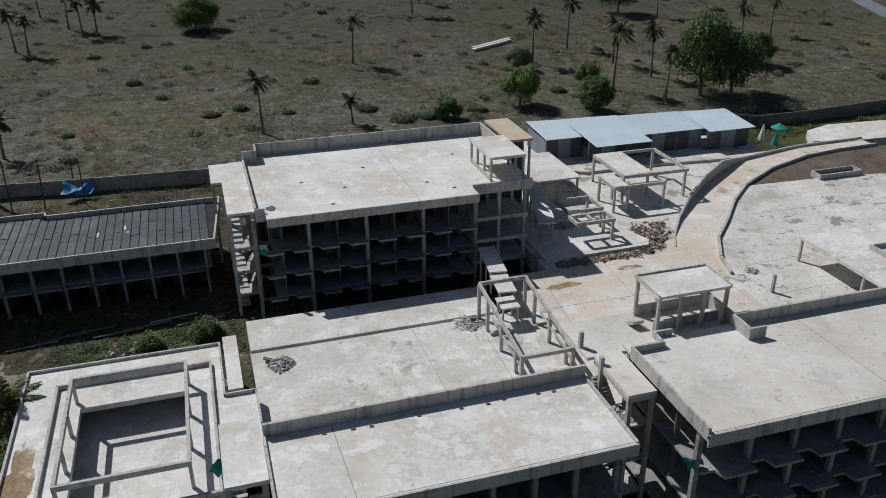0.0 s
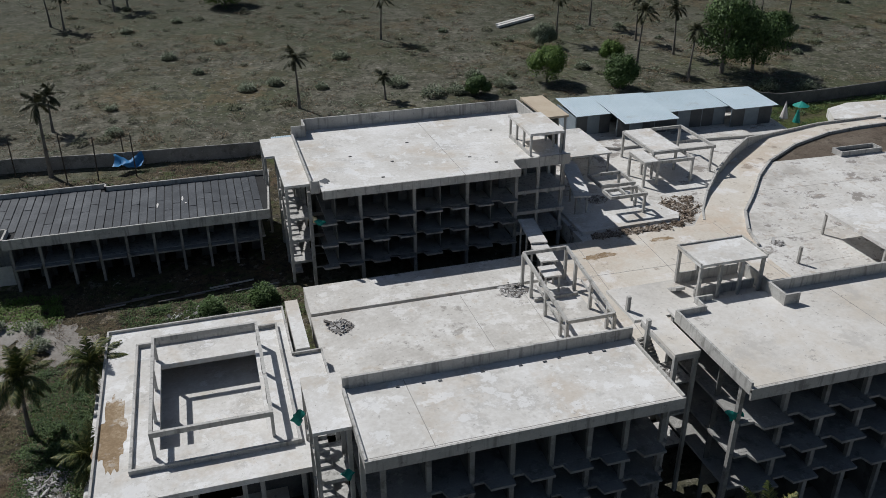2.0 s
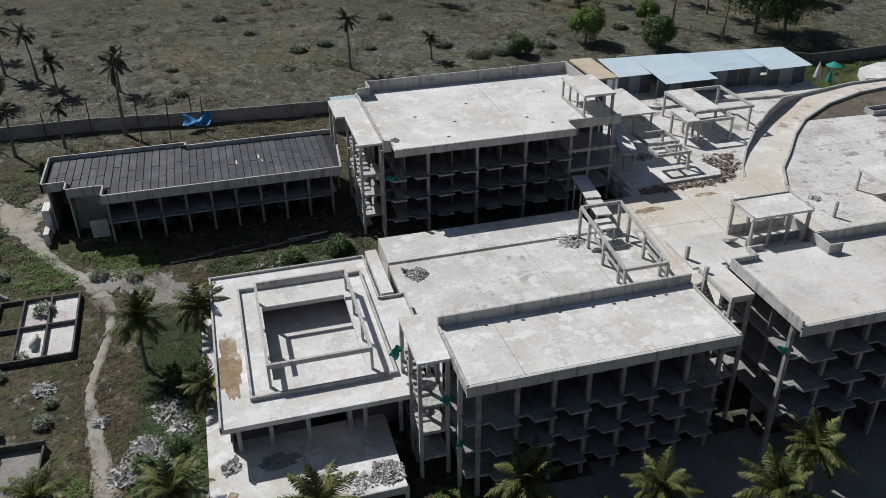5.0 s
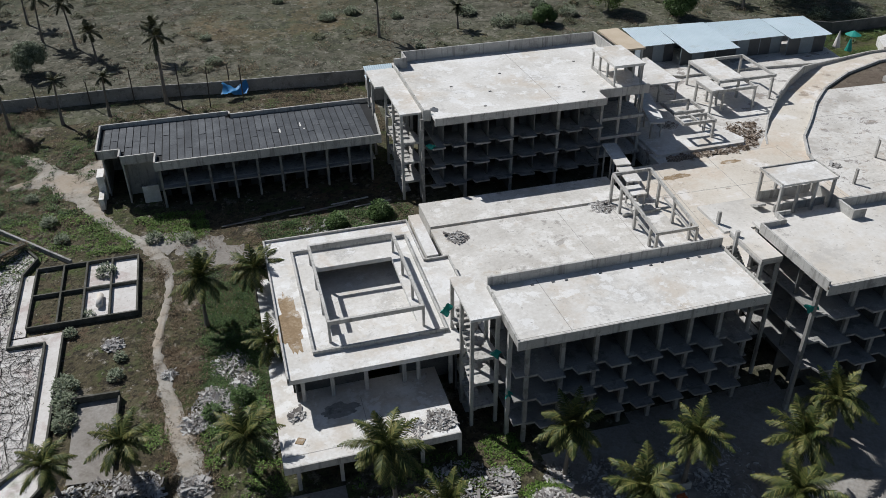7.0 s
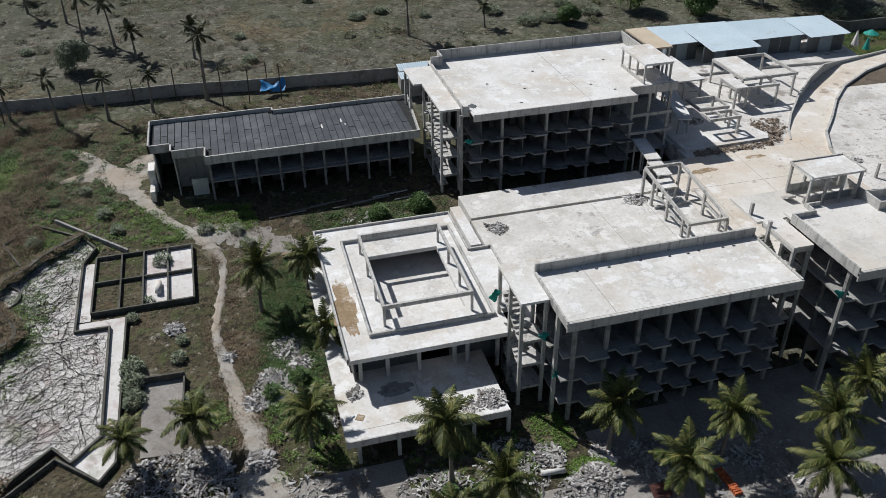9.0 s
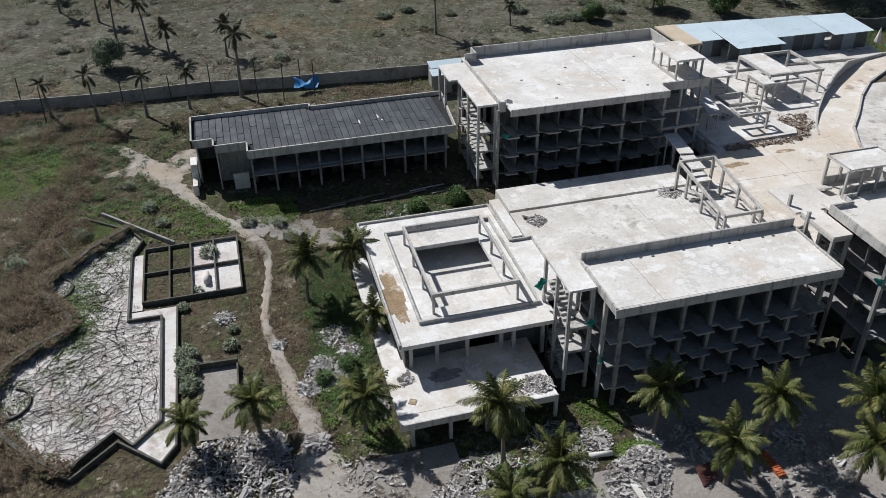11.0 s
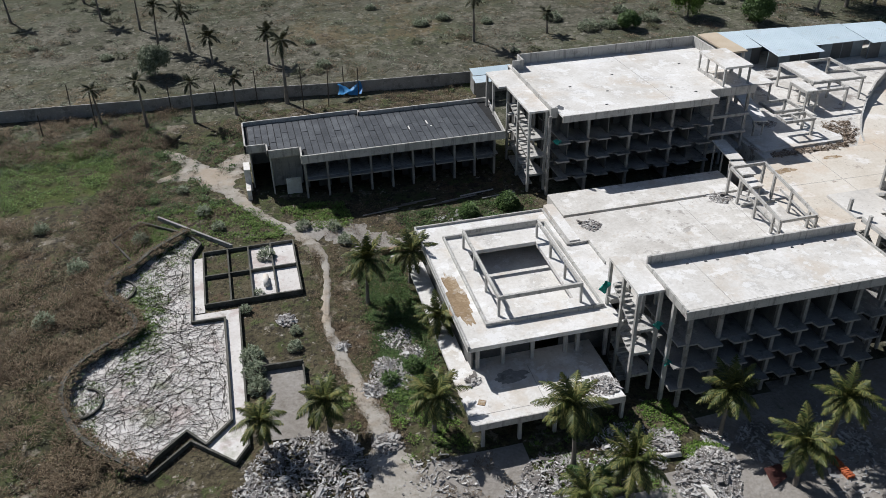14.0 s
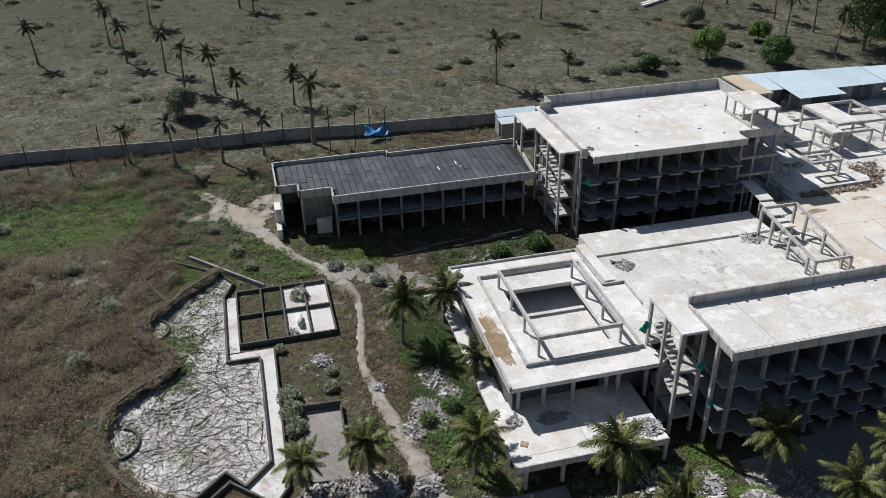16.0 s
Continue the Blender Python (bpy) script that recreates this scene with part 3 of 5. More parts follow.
part("parapet", [(40.41, 51.75, 13.5, 40.61, 57.0, 15.5)], CONCRETE, east)
portal = thing("portal_frame", (28.4, 46.2, 8), "bare concrete portal carrying the edge of the roof deck", "frame", "open frames")
part("post", [(27.0, 46.0, -1.6, 27.35, 46.35, 13.6), (29.0, 46.0, -1.6, 29.3, 46.35, 13.6), (26.75, 50.3, 8.0, 27.1, 50.65, 14.9)], CONCRETE, portal)
part("beam", [(26.9, 45.897, 13.5, 29.34, 46.3, 13.9), (26.9, 46.3, 13.5, 27.2, 51.7, 13.9)], CONCRETE, portal)
for fz in R_FLOORS:
    part("landing", [(26.6, 46.4, fz - 0.2, 29.3, 49.4, fz)], CONCRETE, portal)
    stair_mesh(26.7, 27.9, 49.4, 51.6, fz, fz + 1.5, 8, portal)
gaz = thing("roof_shelter", (36.8, 55.0, 14.1), "rooftop stair pavilion with a white flat slab on posts", "shelter", "roof shelters")
slab_shelter(gaz, 33.2, 40.3, 53.0, 57.2, 17.95, 14.1, (33.45, 35.6, 37.8, 40.05), (53.25, 56.9))
part("rim", [(33.2, 57.05, 17.95, 40.3, 57.2, 18.1), (33.2, 53.0, 17.95, 33.32, 57.05, 18.1), (40.18, 53.0, 17.95, 40.3, 57.05, 18.1)], CONCRETE, gaz)
part("low_wall", [(33.6, 53.9, 14.1, 40.0, 54.1, 15.0), (33.6, 56.7, 14.1, 40.0, 56.85, 15.2)], CONCRETE, gaz)

# the podium and the plaza behind the wings
structure("podium", [(0.2, 51.9, 2.0, 31.0, 76.0, 4.6), (0.3, 76.4, 2.2, 28.0, 82.7, 4.75)], GREYROOF, "stained flat podium roof of grey-white screed", "roof deck")
structure("podium_edge", [(0.2, 76.0, 2.2, 26.0, 76.4, 4.35)], SHADE_RAW, "dark recessed strip along the podium", "gutter")
structure("plaza", [(31.0, 52.0, 1.0, 57.4, 84.4, 4.6)], PAVING, "tan concrete plaza slab, rust-stained", "pavement")


# ---- pavilion ----
pav = thing("pavilion", (-12, 62, -1), "low square concrete pavilion with a ring-framed open court", "building")
RX0, RX1, RY0, RY1 = -21.0, -2.7, 50.6, 76.9
OX0, OX1, OY0, OY1 = -15.6, -6.4, 56.4, 69.4
for b in [(RX0, RY0, 5.3, RX1, OY0, 5.85), (RX0, OY1, 5.3, RX1, RY1, 5.85), (RX0, OY0, 5.3, OX0, OY1, 5.85), (OX1, OY0, 5.3, RX1, OY1, 5.85)]:
    part("roof_slab", [b], SCREED, pav, "pale stained roof deck round the court")
part("roof_kerb", [(RX0 - 0.01, RY0, 5.6, RX0 + 0.2, RY1, 6.15), (RX0 + 0.2, RY1 - 0.2, 5.6, RX1, RY1 + 0.003, 6.15), (RX1 - 0.2, 67.3, 5.6, RX1 + 0.003, RY1 - 0.2, 6.15)], CONCRETE, pav)
part("inner_kerb", [(-18.0, 53.8, 5.6, -3.7, 54.05, 6.3), (-18.0, 73.1, 5.6, -3.7, 73.35, 6.3), (-18.0, 54.05, 5.6, -17.75, 73.1, 6.3), (-3.95, 54.05, 5.6, -3.7, 73.1, 6.3)], CONCRETE, pav)
part("ring_beam", [(-16.1, 55.3, 8.1, -5.8, 55.6, 8.6)], CONCRETE, pav)
part("ring_beam", [(-16.1, 70.2, 8.1, -5.8, 70.5, 8.6)], CONCRETE, pav)
part("ring_beam", [(-16.1, 55.6, 8.1, -15.8, 70.2, 8.6)], CONCRETE, pav)
part("ring_beam", [(-6.1, 55.6, 8.1, -5.8, 70.2, 8.6)], CONCRETE, pav)
for cx in (-15.95, -5.95):
    for cy in (55.45, 60.4, 65.3, 70.35):
        part("post", [(cx - 0.14, cy - 0.14, 5.8, cx + 0.14, cy + 0.14, 8.1)], CONCRETE, pav)
part("court_floor", [(-20, 53.7, 2.9, -3.5, 75.2, 3.25)], SCREED, pav, "pale sunken court floor")
# Walls below the roof share the bays' shade-darkened blockwork.
part("outer_wall", [(-20.0, 75.2, -1, -3.5, 75.5, 5.3), (-20.2, 52, -1, -20.0, 75.5, 5.3), (-3.5, 52, -1, -3.3, 75.5, 5.3)], SHADE_RAW, pav)
part("front_wall", [(-20.0, 53.4, 0.3, -12.8, 53.6, 5.3), (-9.2, 53.4, 0.3, -3.5, 53.6, 5.3)], SHADE_RAW, pav)
for cx in (-19.5, -16.5, -13, -9, -7.5, -4):
    part("column", [(cx - 0.2, 51.8, 0.3, cx + 0.2, 52.2, 5.3)], CONCRETE, pav)
part("roof_slab", [(RX1, 54.7, 5.3, 0.18, 67.2, 5.85)], SCREED, pav)
part("roof_kerb", [(RX1 + 0.003, 67.2, 5.0, 0.2, 67.4, 6.2), (0.0, 62.0, 5.6, 0.2, 67.2, 6.2)], CONCRETE, pav)
part("side_wall", [(-2.4, 67.6, 0.5, -1.0, 77.4, 6.35)], SCREED, pav, "broad pale wall top beside the gap")
terrace = thing("terrace", (-13.6, 48, -2), "raised concrete terrace slab with debris in front of the pavilion", "terrace")
part("deck", [(-22.6, 43.35, 1.3, -5.4, 53.4, 1.7), (-22.6, 53.4, 1.3, -20.4, 75.0, 1.7)], SCREED, terrace, "pale debris-strewn deck")
part("edge_beam", [(-22.6, 43.2, 0.95, -5.4, 43.35, 1.8)], CONCRETE, terrace)
for cx in (-21.3, -17.2, -13.2, -9.2, -5.4):
    part("column", [(cx - 0.18, 43.6, -3.0, cx + 0.18, 44.0, 1.3)], CONCRETE, terrace)
part("rear_wall", [(-22, 47, -3.0, -5.6, 47.2, 1.3)], SHADE_RAW, terrace)

# ---- annex ----
annex = thing("annex", (-20, 103, 2), "long two-storey concrete annex with a black membrane roof", "building")
A_OUT = [(-33.6, 96.3), (-1.9, 96.3), (-0.6, 110.2), (-22.7, 110.2), (-22.7, 111.4), (-41.6, 111.4), (-41.6, 102.2), (-38.4, 102.2), (-38.4, 99.6), (-33.5, 99.6)]
v, f = prism(A_OUT, 8.1, 8.6)
mesh_part("roof_slab", v, f, TAR, annex, "black tarred roof slab")
for (xa, ya), (xb, yb) in zip(A_OUT, A_OUT[1:] + A_OUT[:1]):
    if abs(xa - xb) > 0.1 and abs(ya - yb) > 0.1:
        v, f = beam_data((xa, ya + 0.12, 9.3), (xb, yb - 0.12, 9.3), 0.24, 1.3)
        mesh_part("parapet", v, f, CONCRETE, annex)
        continue
    x0, x1, y0, y1 = min(xa, xb), max(xa, xb), min(ya, yb), max(ya, yb)
    part("parapet", [(x0 - 0.12, y0 - 0.12, 8.0, x1 + 0.12, y1 + 0.12, 9.3)], CONCRETE, annex)
for i in range(37):
    xa = -40.9 + i * 1.04
    ya = 96.7 if xa > -33.3 else (99.8 if xa > -38.3 else 102.4)
    yb2 = 111.2 if xa + 1 < -22.8 else 110.0
    dz = 0.012 * (i * 7 % 5)
    cut = ya + (yb2 - ya) * (0.3 + 0.4 * ((i * 37 % 11) / 11))
    part("roof_plank", [(xa, ya, 8.6, xa + 0.92, cut - 0.05, 8.66 + dz), (xa, cut + 0.05, 8.6, xa + 0.92, yb2, 8.67 + 0.012 * (i * 3 % 5))], MEMBRANE, annex)
A_COLS = [-33.2, -29.85, -26.5, -23.15, -19.8, -16.5, -13.15, -9.8, -6.5, -3.2]
part("floor_slab", [(-33.3, 97.4, 4.9, -2.6, 108.8, 5.1)], CONCRETE, annex)
# Annex front columns and balconies also have shade put into their concrete tone.
for c in A_COLS:
    part("column", [(c - 0.16, 97.3, 1.2, c + 0.16, 97.7, 8.1)], SHADE_GRIMY, annex)
    part("partition_wall", [(c - 0.08, 97.7, 1.2, c + 0.08, 108, 8.1)], SHADE_RAW, annex)
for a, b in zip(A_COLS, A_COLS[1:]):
    part("balcony", [(a + 0.2, 96.5, 4.86, b - 0.2, 97.39, 5.06)], SHADE_GRIMY, annex)
    # Inner walls of the annex hold the same shade in their colour.
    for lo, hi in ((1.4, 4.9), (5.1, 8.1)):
        part("rear_wall", [(a + 0.1, 100.5, lo, a + 0.7, 100.65, hi), (a + 2.1, 100.5, lo, b - 0.1, 100.65, hi), (a + 0.7, 100.5, lo + 2.2, a + 2.1, 100.65, hi)], SHADE_RAW, annex)
part("end_wall", [(-41.1, 102.4, 1, -40.9, 110, 8.0), (-41.1, 110.0, 1, -2.6, 110.2, 8.0), (-38.2, 99.8, 1, -38.0, 102.4, 8.0), (-38.0, 102.2, 1, -33.4, 102.4, 8.0)], CONCRETE, annex)


# ---- plaza, road and terraces behind the wings ----
def flat_patch(name, outline, z0, z1, mat, label, category):
    v, f = prism(outline, z0, z1)
    return tagged(new(name, mesh_from(name, v, f, mat)), label, category, "", "structure")


ROAD_L = [(31, 84.4), (38.7, 84.2), (50.7, 83.2), (54.0, 83.6), (56.2, 85.6), (57.8, 88.5), (61.4, 93.2), (66.5, 98.6), (72.3, 103.8), (78.5, 108.5), (84.8, 111.9), (98, 114.8), (112, 115.2)]
ROAD_R = [(57.4, 52), (57.4, 65.3), (57.6, 72), (58.5, 76.6), (59.9, 80.8), (63, 86), (67.4, 90.5), (73, 96.8), (78.4, 101.7), (87, 106.8), (96.4, 110.2), (104, 111.3), (112, 111.6)]
flat_patch("road", [(57.4, 84.4), (57.4, 65.3)] + ROAD_R[2:] + ROAD_L[::-1][:-6] + [(57.4, 88.0)], 2.0, 4.62, PAVING, "tan concrete drive curving away from the plaza", "road")
flat_patch("road", [(54.0, 84.41), (57.39, 84.41), (57.39, 88.0)], 2.0, 4.615, PAVING, "tan concrete corner of the drive", "road")
flat_patch("terrace_slab", [(57.41, 51.5), (135, 51.5), (135, 96), (92, 101), (78.5, 101.65), (73, 96.75), (67.45, 90.45), (63, 85.9), (59.95, 80.75), (58.55, 76.55), (57.65, 72), (57.42, 65.3)], 2.0, 4.58, MILDEW, "broad grey terrace slab with dark mildew stains", "pavement")
flat_patch("soil_bed", [(78.5, 101.7), (92, 101.05), (135, 96.05), (135, 108), (112, 111.5), (96.4, 110.1), (87, 106.7)], 2.0, 4.5, SOIL, "bare brown soil bed beside the drive", "soil")
flat_patch("upper_yard", [(37.3, 84.42), (53.9, 84.42), (56.2, 85.65), (57.75, 88.5), (61.35, 93.25), (66.45, 98.65), (72.25, 103.85), (78.45, 108.55), (84.7, 112), (91.5, 114.0), (92.5, 120), (92, 133), (38, 133)], 2.0, 4.56, MILDEW, "dusty concrete yard under open frames", "pavement")


def chain(ob, name, pts, w, h, z, mat):
    """A low wall along points, piece by piece."""
    for i, (a, b) in enumerate(zip(pts, pts[1:])):
        d = (Vector(b) - Vector(a)).normalized() * (w * 0.3)
        za, zb = (z(*a), z(*b)) if callable(z) else (z, z)
        ha, hb = (h[i], h[i + 1]) if isinstance(h, list) else (h, h)
        p, q = Vector((a[0] - d.x, a[1] - d.y, za + ha)), Vector((b[0] + d.x, b[1] + d.y, zb + hb))
        v, f = beam_data(p, q, w, max(ha, hb) + 0.3)
        mesh_part(name, v, f, mat, ob)


kerb = thing("road_kerb", (70, 92, 4.6), "low concrete kerb wall along the curving drive", "kerb", "kerbs")
chain(kerb, "kerb_wall", ROAD_R[3:], 0.35, 0.45, 4.55, CONCRETE)
kerb2 = thing("retaining_wall", (70, 102, 4.6), "curving concrete retaining wall beside the drive", "wall", "kerbs")
chain(kerb2, "kerb_wall", ROAD_L[4:], 0.3, [0.15, 0.2, 0.7, 1.3, 1.7, 1.9, 0.7, 0.5, 0.5], 4.55, CONCRETE)
planter_box = thing("planter_box", (95, 101.5, 4.5), "long empty concrete planter box", "planter")
part("side", [(91, 100.2, 4.5, 99, 100.4, 5.4), (91, 102.3, 4.5, 99, 102.5, 5.4), (91, 100.4, 4.5, 91.2, 102.3, 5.4), (98.8, 100.4, 4.5, 99, 102.3, 5.4)], CONCRETE, planter_box)
part("soil", [(91.2, 100.4, 4.5, 98.8, 102.3, 4.8)], SHADE_RAW, planter_box)
far_slab = thing("raised_deck", (112, 118, 4), "pale raised concrete deck by the boundary", "deck")
v, f = prism([(103, 116.5), (112, 114.5), (150, 113), (150, 121), (112, 124), (106, 122)], 3.0, 4.75)
mesh_part("deck", v, f, SCREED, far_slab)


def bars(ob, name, pairs, w, h, mat=CONCRETE):
    for p, q in pairs:
        v, f = beam_data(p, q, w, h)
        mesh_part(name, v, f, mat, ob)


def pergola(ob, x0, x1, y0, y1, ztop, zfoot, xs, ys, cross=(), roof=None, b=0.3):
    """Open concrete post-and-beam frame, with an optional slab over part of it."""
    part("beam", [(x0, y0, ztop - 0.45, x1, y0 + b, ztop)], CONCRETE, ob)
    part("beam", [(x0, y1 - b, ztop - 0.45, x1, y1, ztop)], CONCRETE, ob)
    part("beam", [(x0, y0 + b, ztop - 0.45, x0 + b, y1 - b, ztop)], CONCRETE, ob)
    part("beam", [(x1 - b, y0 + b, ztop - 0.45, x1, y1 - b, ztop)], CONCRETE, ob)
    for c in cross:
        part("beam", [(c - b / 2, y0 + b, ztop - 0.45, c + b / 2, y1 - b, ztop - 0.003)], CONCRETE, ob)
    for cx in xs:
        for cy in ys:
            part("post", [(cx - 0.17, cy - 0.17, zfoot - 0.1, cx + 0.17, cy + 0.17, ztop - 0.45)], CONCRETE, ob)
    if roof:
        part("roof_slab", [(roof[0], roof[1], ztop - 0.1, roof[2], roof[3], ztop + 0.05)], SCREED, ob)


# the sloping frame over the podium
f1 = thing("ramp_frame", (28.5, 70, 4.6), "sloping open concrete frame on slim posts", "frame", "open frames")
X0, X1, YN, YS, ZN, ZS = 25.35, 30.8, 75.8, 63.1, 9.15, 7.45
zt = lambda y: ZS + (ZN - ZS) * (y - YS) / (YN - YS)
for x in (X0, X1):
    bars(f1, "beam", [((x, YS, ZS), (x, YN, ZN))], 0.3, 0.4)
    bars(f1, "side_rail", [((x, YS, ZS - 1.25), (x, YN - 4.5, zt(YN - 4.5) - 1.5))], 0.14, 0.3)
    for y in (YN, 73.0, 68.8, YS + 1.5, YS):
        part("post", [(x - 0.17, y - 0.17, 4.5, x + 0.17, y + 0.17, zt(y) - 0.35)], CONCRETE, f1)
bars(f1, "beam", [((X0, YN, ZN), (X1, YN, ZN)), ((X0, YS, ZS), (X1, YS, ZS)), ((X0, 72, 5.0), (X1, 72, 5.0))], 0.3, 0.4)
cw = thing("covered_walkway", (28.5, 82, 2.5), "narrow concrete-roofed walkway on thin posts", "walkway", "walkways")
bars(cw, "roof_slab", [((30.3, 87.4, 7.5), (29.4, 80.6, 7.5)), ((29.4, 80.6, 7.2), (28.9, 76.2, 7.2)), ((28.2, 75.6, 7.0), (28.1, 73.0, 7.0))], 2.1, 0.2, SCREED)
for y, xm, zt3 in ((86.6, 30.2, 7.3), (83.6, 29.8, 7.3), (80.9, 29.45, 7.3), (76.6, 28.95, 7.0), (75.2, 28.2, 6.8), (73.3, 28.1, 6.8)):
    for x in (xm - 0.85, xm + 0.85):
        part("post", [(x - 0.1, y - 0.1, 2.3 if y > 83 else 4.5, x + 0.1, y + 0.1, zt3)], CONCRETE, cw)
cw2 = thing("covered_walkway", (42, 97, 4.6), "narrow concrete-roofed walkway on thin posts", "walkway", "walkways")
bars(cw2, "roof_slab", [((43.4, 103.2, 8.2), (40.2, 91.3, 7.8))], 2.3, 0.22, SCREED)
for y, x in ((91.8, 39.5), (91.8, 41.2), (96, 40.6), (96, 42.3), (101, 41.9), (101, 43.6)):
    part("post", [(x - 0.1, y - 0.1, 4.5, x + 0.1, y + 0.1, 7.45)], CONCRETE, cw2)

pg1 = thing("pergola_frame", (62, 105, 4.6), "open concrete frame with a slab over one bay", "frame", "open frames")
pergola(pg1, 56.4, 67.2, 100.8, 111.0, 9.0, 4.6, (56.6, 66.9), (101.2, 110.8), (61.2,), (56.7, 101.1, 61.1, 110.9))
pg2 = thing("pergola_frame", (58, 101, 4.6), "lower open concrete frame with a narrow slab", "frame", "open frames")
pergola(pg2, 53.6, 62.0, 98.3, 103.4, 8.5, 4.6, (53.8, 56.0, 61.8), (98.5, 103.2), (55.9,), (53.7, 98.4, 55.9, 103.3))
pg3 = thing("pergola_frame", (45, 94, 4.6), "low open concrete frame among rubble", "frame", "open frames")
pergola(pg3, 43.6, 49.2, 89.4, 92.2, 8.0, 4.6, (48.9,), (89.6, 92.0), (46.2,))
pg4 = thing("pergola_frame", (46, 97, 4.6), "low open concrete frame beside the walkway", "frame", "open frames")
pergola(pg4, 44.2, 49.6, 93.6, 98.2, 7.9, 4.6, (49.3,), (93.8, 98.0))
rm = thing("flat_room", (48, 110, 4.6), "open room under a flat concrete slab", "shelter")
slab_shelter(rm, 44.2, 51.6, 105.0, 117.0, 8.0, 4.5, (44.6, 48, 51.2), (105.3, 111, 116.6))
rp = thing("low_wall", (70, 113, 4.6), "low concrete upstand round the yard", "wall")
chain(rp, "wall_piece", [(51.8, 117.4), (57, 114.0), (70, 114.0), (84.6, 112.6)], 0.3, 0.5, 4.5, CONCRETE)
deckp = thing("raised_deck", (44, 89, 4.6), "pale concrete floor under the low frames", "deck")
v, f = prism([(38, 86.2), (52.8, 86.6), (53.6, 88), (50.5, 97.5), (38, 98)], 4.4, 4.95)
mesh_part("deck", v, f, SCREED, deckp)

rf = thing("terrace_shelter", (82, 69, 4.6), "wide flat-slab shelter on thin posts over the terrace", "shelter")
slab_shelter(rf, 68.5, 110, 61.2, 77.4, 8.0, 4.55, (68.8, 80, 95), (61.5, 66.5, 77.1), 0.4, SCREED)
part("upstand", [(74, 63.5, 8.0, 105, 63.75, 8.6), (74, 71.5, 8.0, 105, 71.75, 8.6), (74, 63.75, 8.0, 74.25, 71.5, 8.6)], CONCRETE, rf)
for px, py in ((60.4, 71.1), (63.5, 62.5)):
    pl = thing("lone_post", (px, py, 4.55), "lone square concrete stub post on the terrace", "post", "stub posts")
    part("shaft", [(px - 0.16, py - 0.16, 4.55, px + 0.16, py + 0.16, 6.9 if py > 70 else 5.6)], CONCRETE, pl)
for px, py, zt2, z0 in ((26.5, 53.5, 15.6, 14.05),):
    pl = thing("lone_post", (px, py, z0), "lone concrete post at the deck's edge", "post", "stub posts")
    part("shaft", [(px - 0.17, py - 0.17, z0, px + 0.17, py + 0.17, zt2)], CONCRETE, pl)
cb = thing("terrace_curb", (68, 58, 4.6), "low rectangular concrete curb on the terrace", "kerb", "kerbs")
part("curb", [(66, 58.6, 4.5, 74, 58.8, 5.0), (66, 56, 4.5, 66.2, 58.6, 5.0), (69.5, 56.5, 4.5, 74, 58.5, 5.3)], CONCRETE, cb)

# stairwell by the rooftop pavilion
well = thing("stairwell_kerb", (33, 51, 14.1), "sunken stairwell kerb beside the rooftop pavilion", "stairs")
part("kerb_side", [(32.2, 50.1, 14.0, 32.4, 51.9, 15.5), (32.4, 51.72, 14.0, 34.0, 51.92, 15.5)], CONCRETE, well)
stair_mesh(32.0, 33.0, 56.6, 54.6, 13.6, 14.9, 7, well)

# ---- tin shed ----
shed = thing("tin_shed", (72, 124, 4.5), "long dark shed with a pale blue ribbed tin roof", "shed")
WAVE = 0.42


def tin_bay(xa, xb, ya0, ya1, yb0, yb1, za, zb):
    """Corrugated sheet between two edges, ribs running front to back."""
    n = max(2, int(round((xb - xa) / WAVE)))
    vs, fs = [], []
    for i in range(2 * n + 1):
        t = i / (2 * n)
        x = xa + (xb - xa) * t
        lift = 0.06 if i % 2 else 0.0
        vs += [(x, ya0 + (ya1 - ya0) * t, za + lift), (x, yb0 + (yb1 - yb0) * t, zb + lift)]
    for i in range(2 * n):
        fs.append((2 * i, 2 * i + 2, 2 * i + 3, 2 * i + 1))
    return vs, fs


for xa, xb, y0, y1 in ((53.2, 59.8, 121.6, 130.8), (59.8, 70.2, 116.2, 130.2), (70.2, 82.0, 119.5, 129.0), (82.0, 91.2, 117.6, 127.9)):
    v, f = tin_bay(xa, xb, y0, y0, y1, y1 - 0.8, 8.1 + 0.03 * (y0 - 116), 8.9)
    mesh_part("roof_sheet", v, f, TIN, shed, "pale blue ribbed tin sheet")
for xa, xb, y in ((53.6, 60.2, 122.4), (60.2, 70.0, 119.8), (70.0, 82.2, 120.4), (82.2, 90.6, 118.6)):
    n = max(2, int((xb - xa) / 2.2))
    for i in range(n):
        a, b = xa + (xb - xa) * i / n, xa + (xb - xa) * (i + 1) / n
        part("wall_panel", [(a + 0.06, y, 4.5, b - 0.06, y + 0.1, 7.9)], SHEDPALE if i % 3 == 1 else SHEDWALL, shed)
        part("post", [(a - 0.06, y - 0.03, 4.5, a + 0.06, y + 0.12, 8.0)], SHEDPALE, shed)
part("side_wall", [(53.5, 122.5, 4.5, 53.6, 130.5, 7.9), (90.6, 118.7, 4.5, 90.7, 127.5, 7.9), (53.6, 128.5, 4.5, 90.6, 128.6, 8.0)], SHEDPALE, shed)
tent = thing("umbrella", (93.4, 118.5, 4.5), "furled white garden umbrella on a pole", "umbrella")


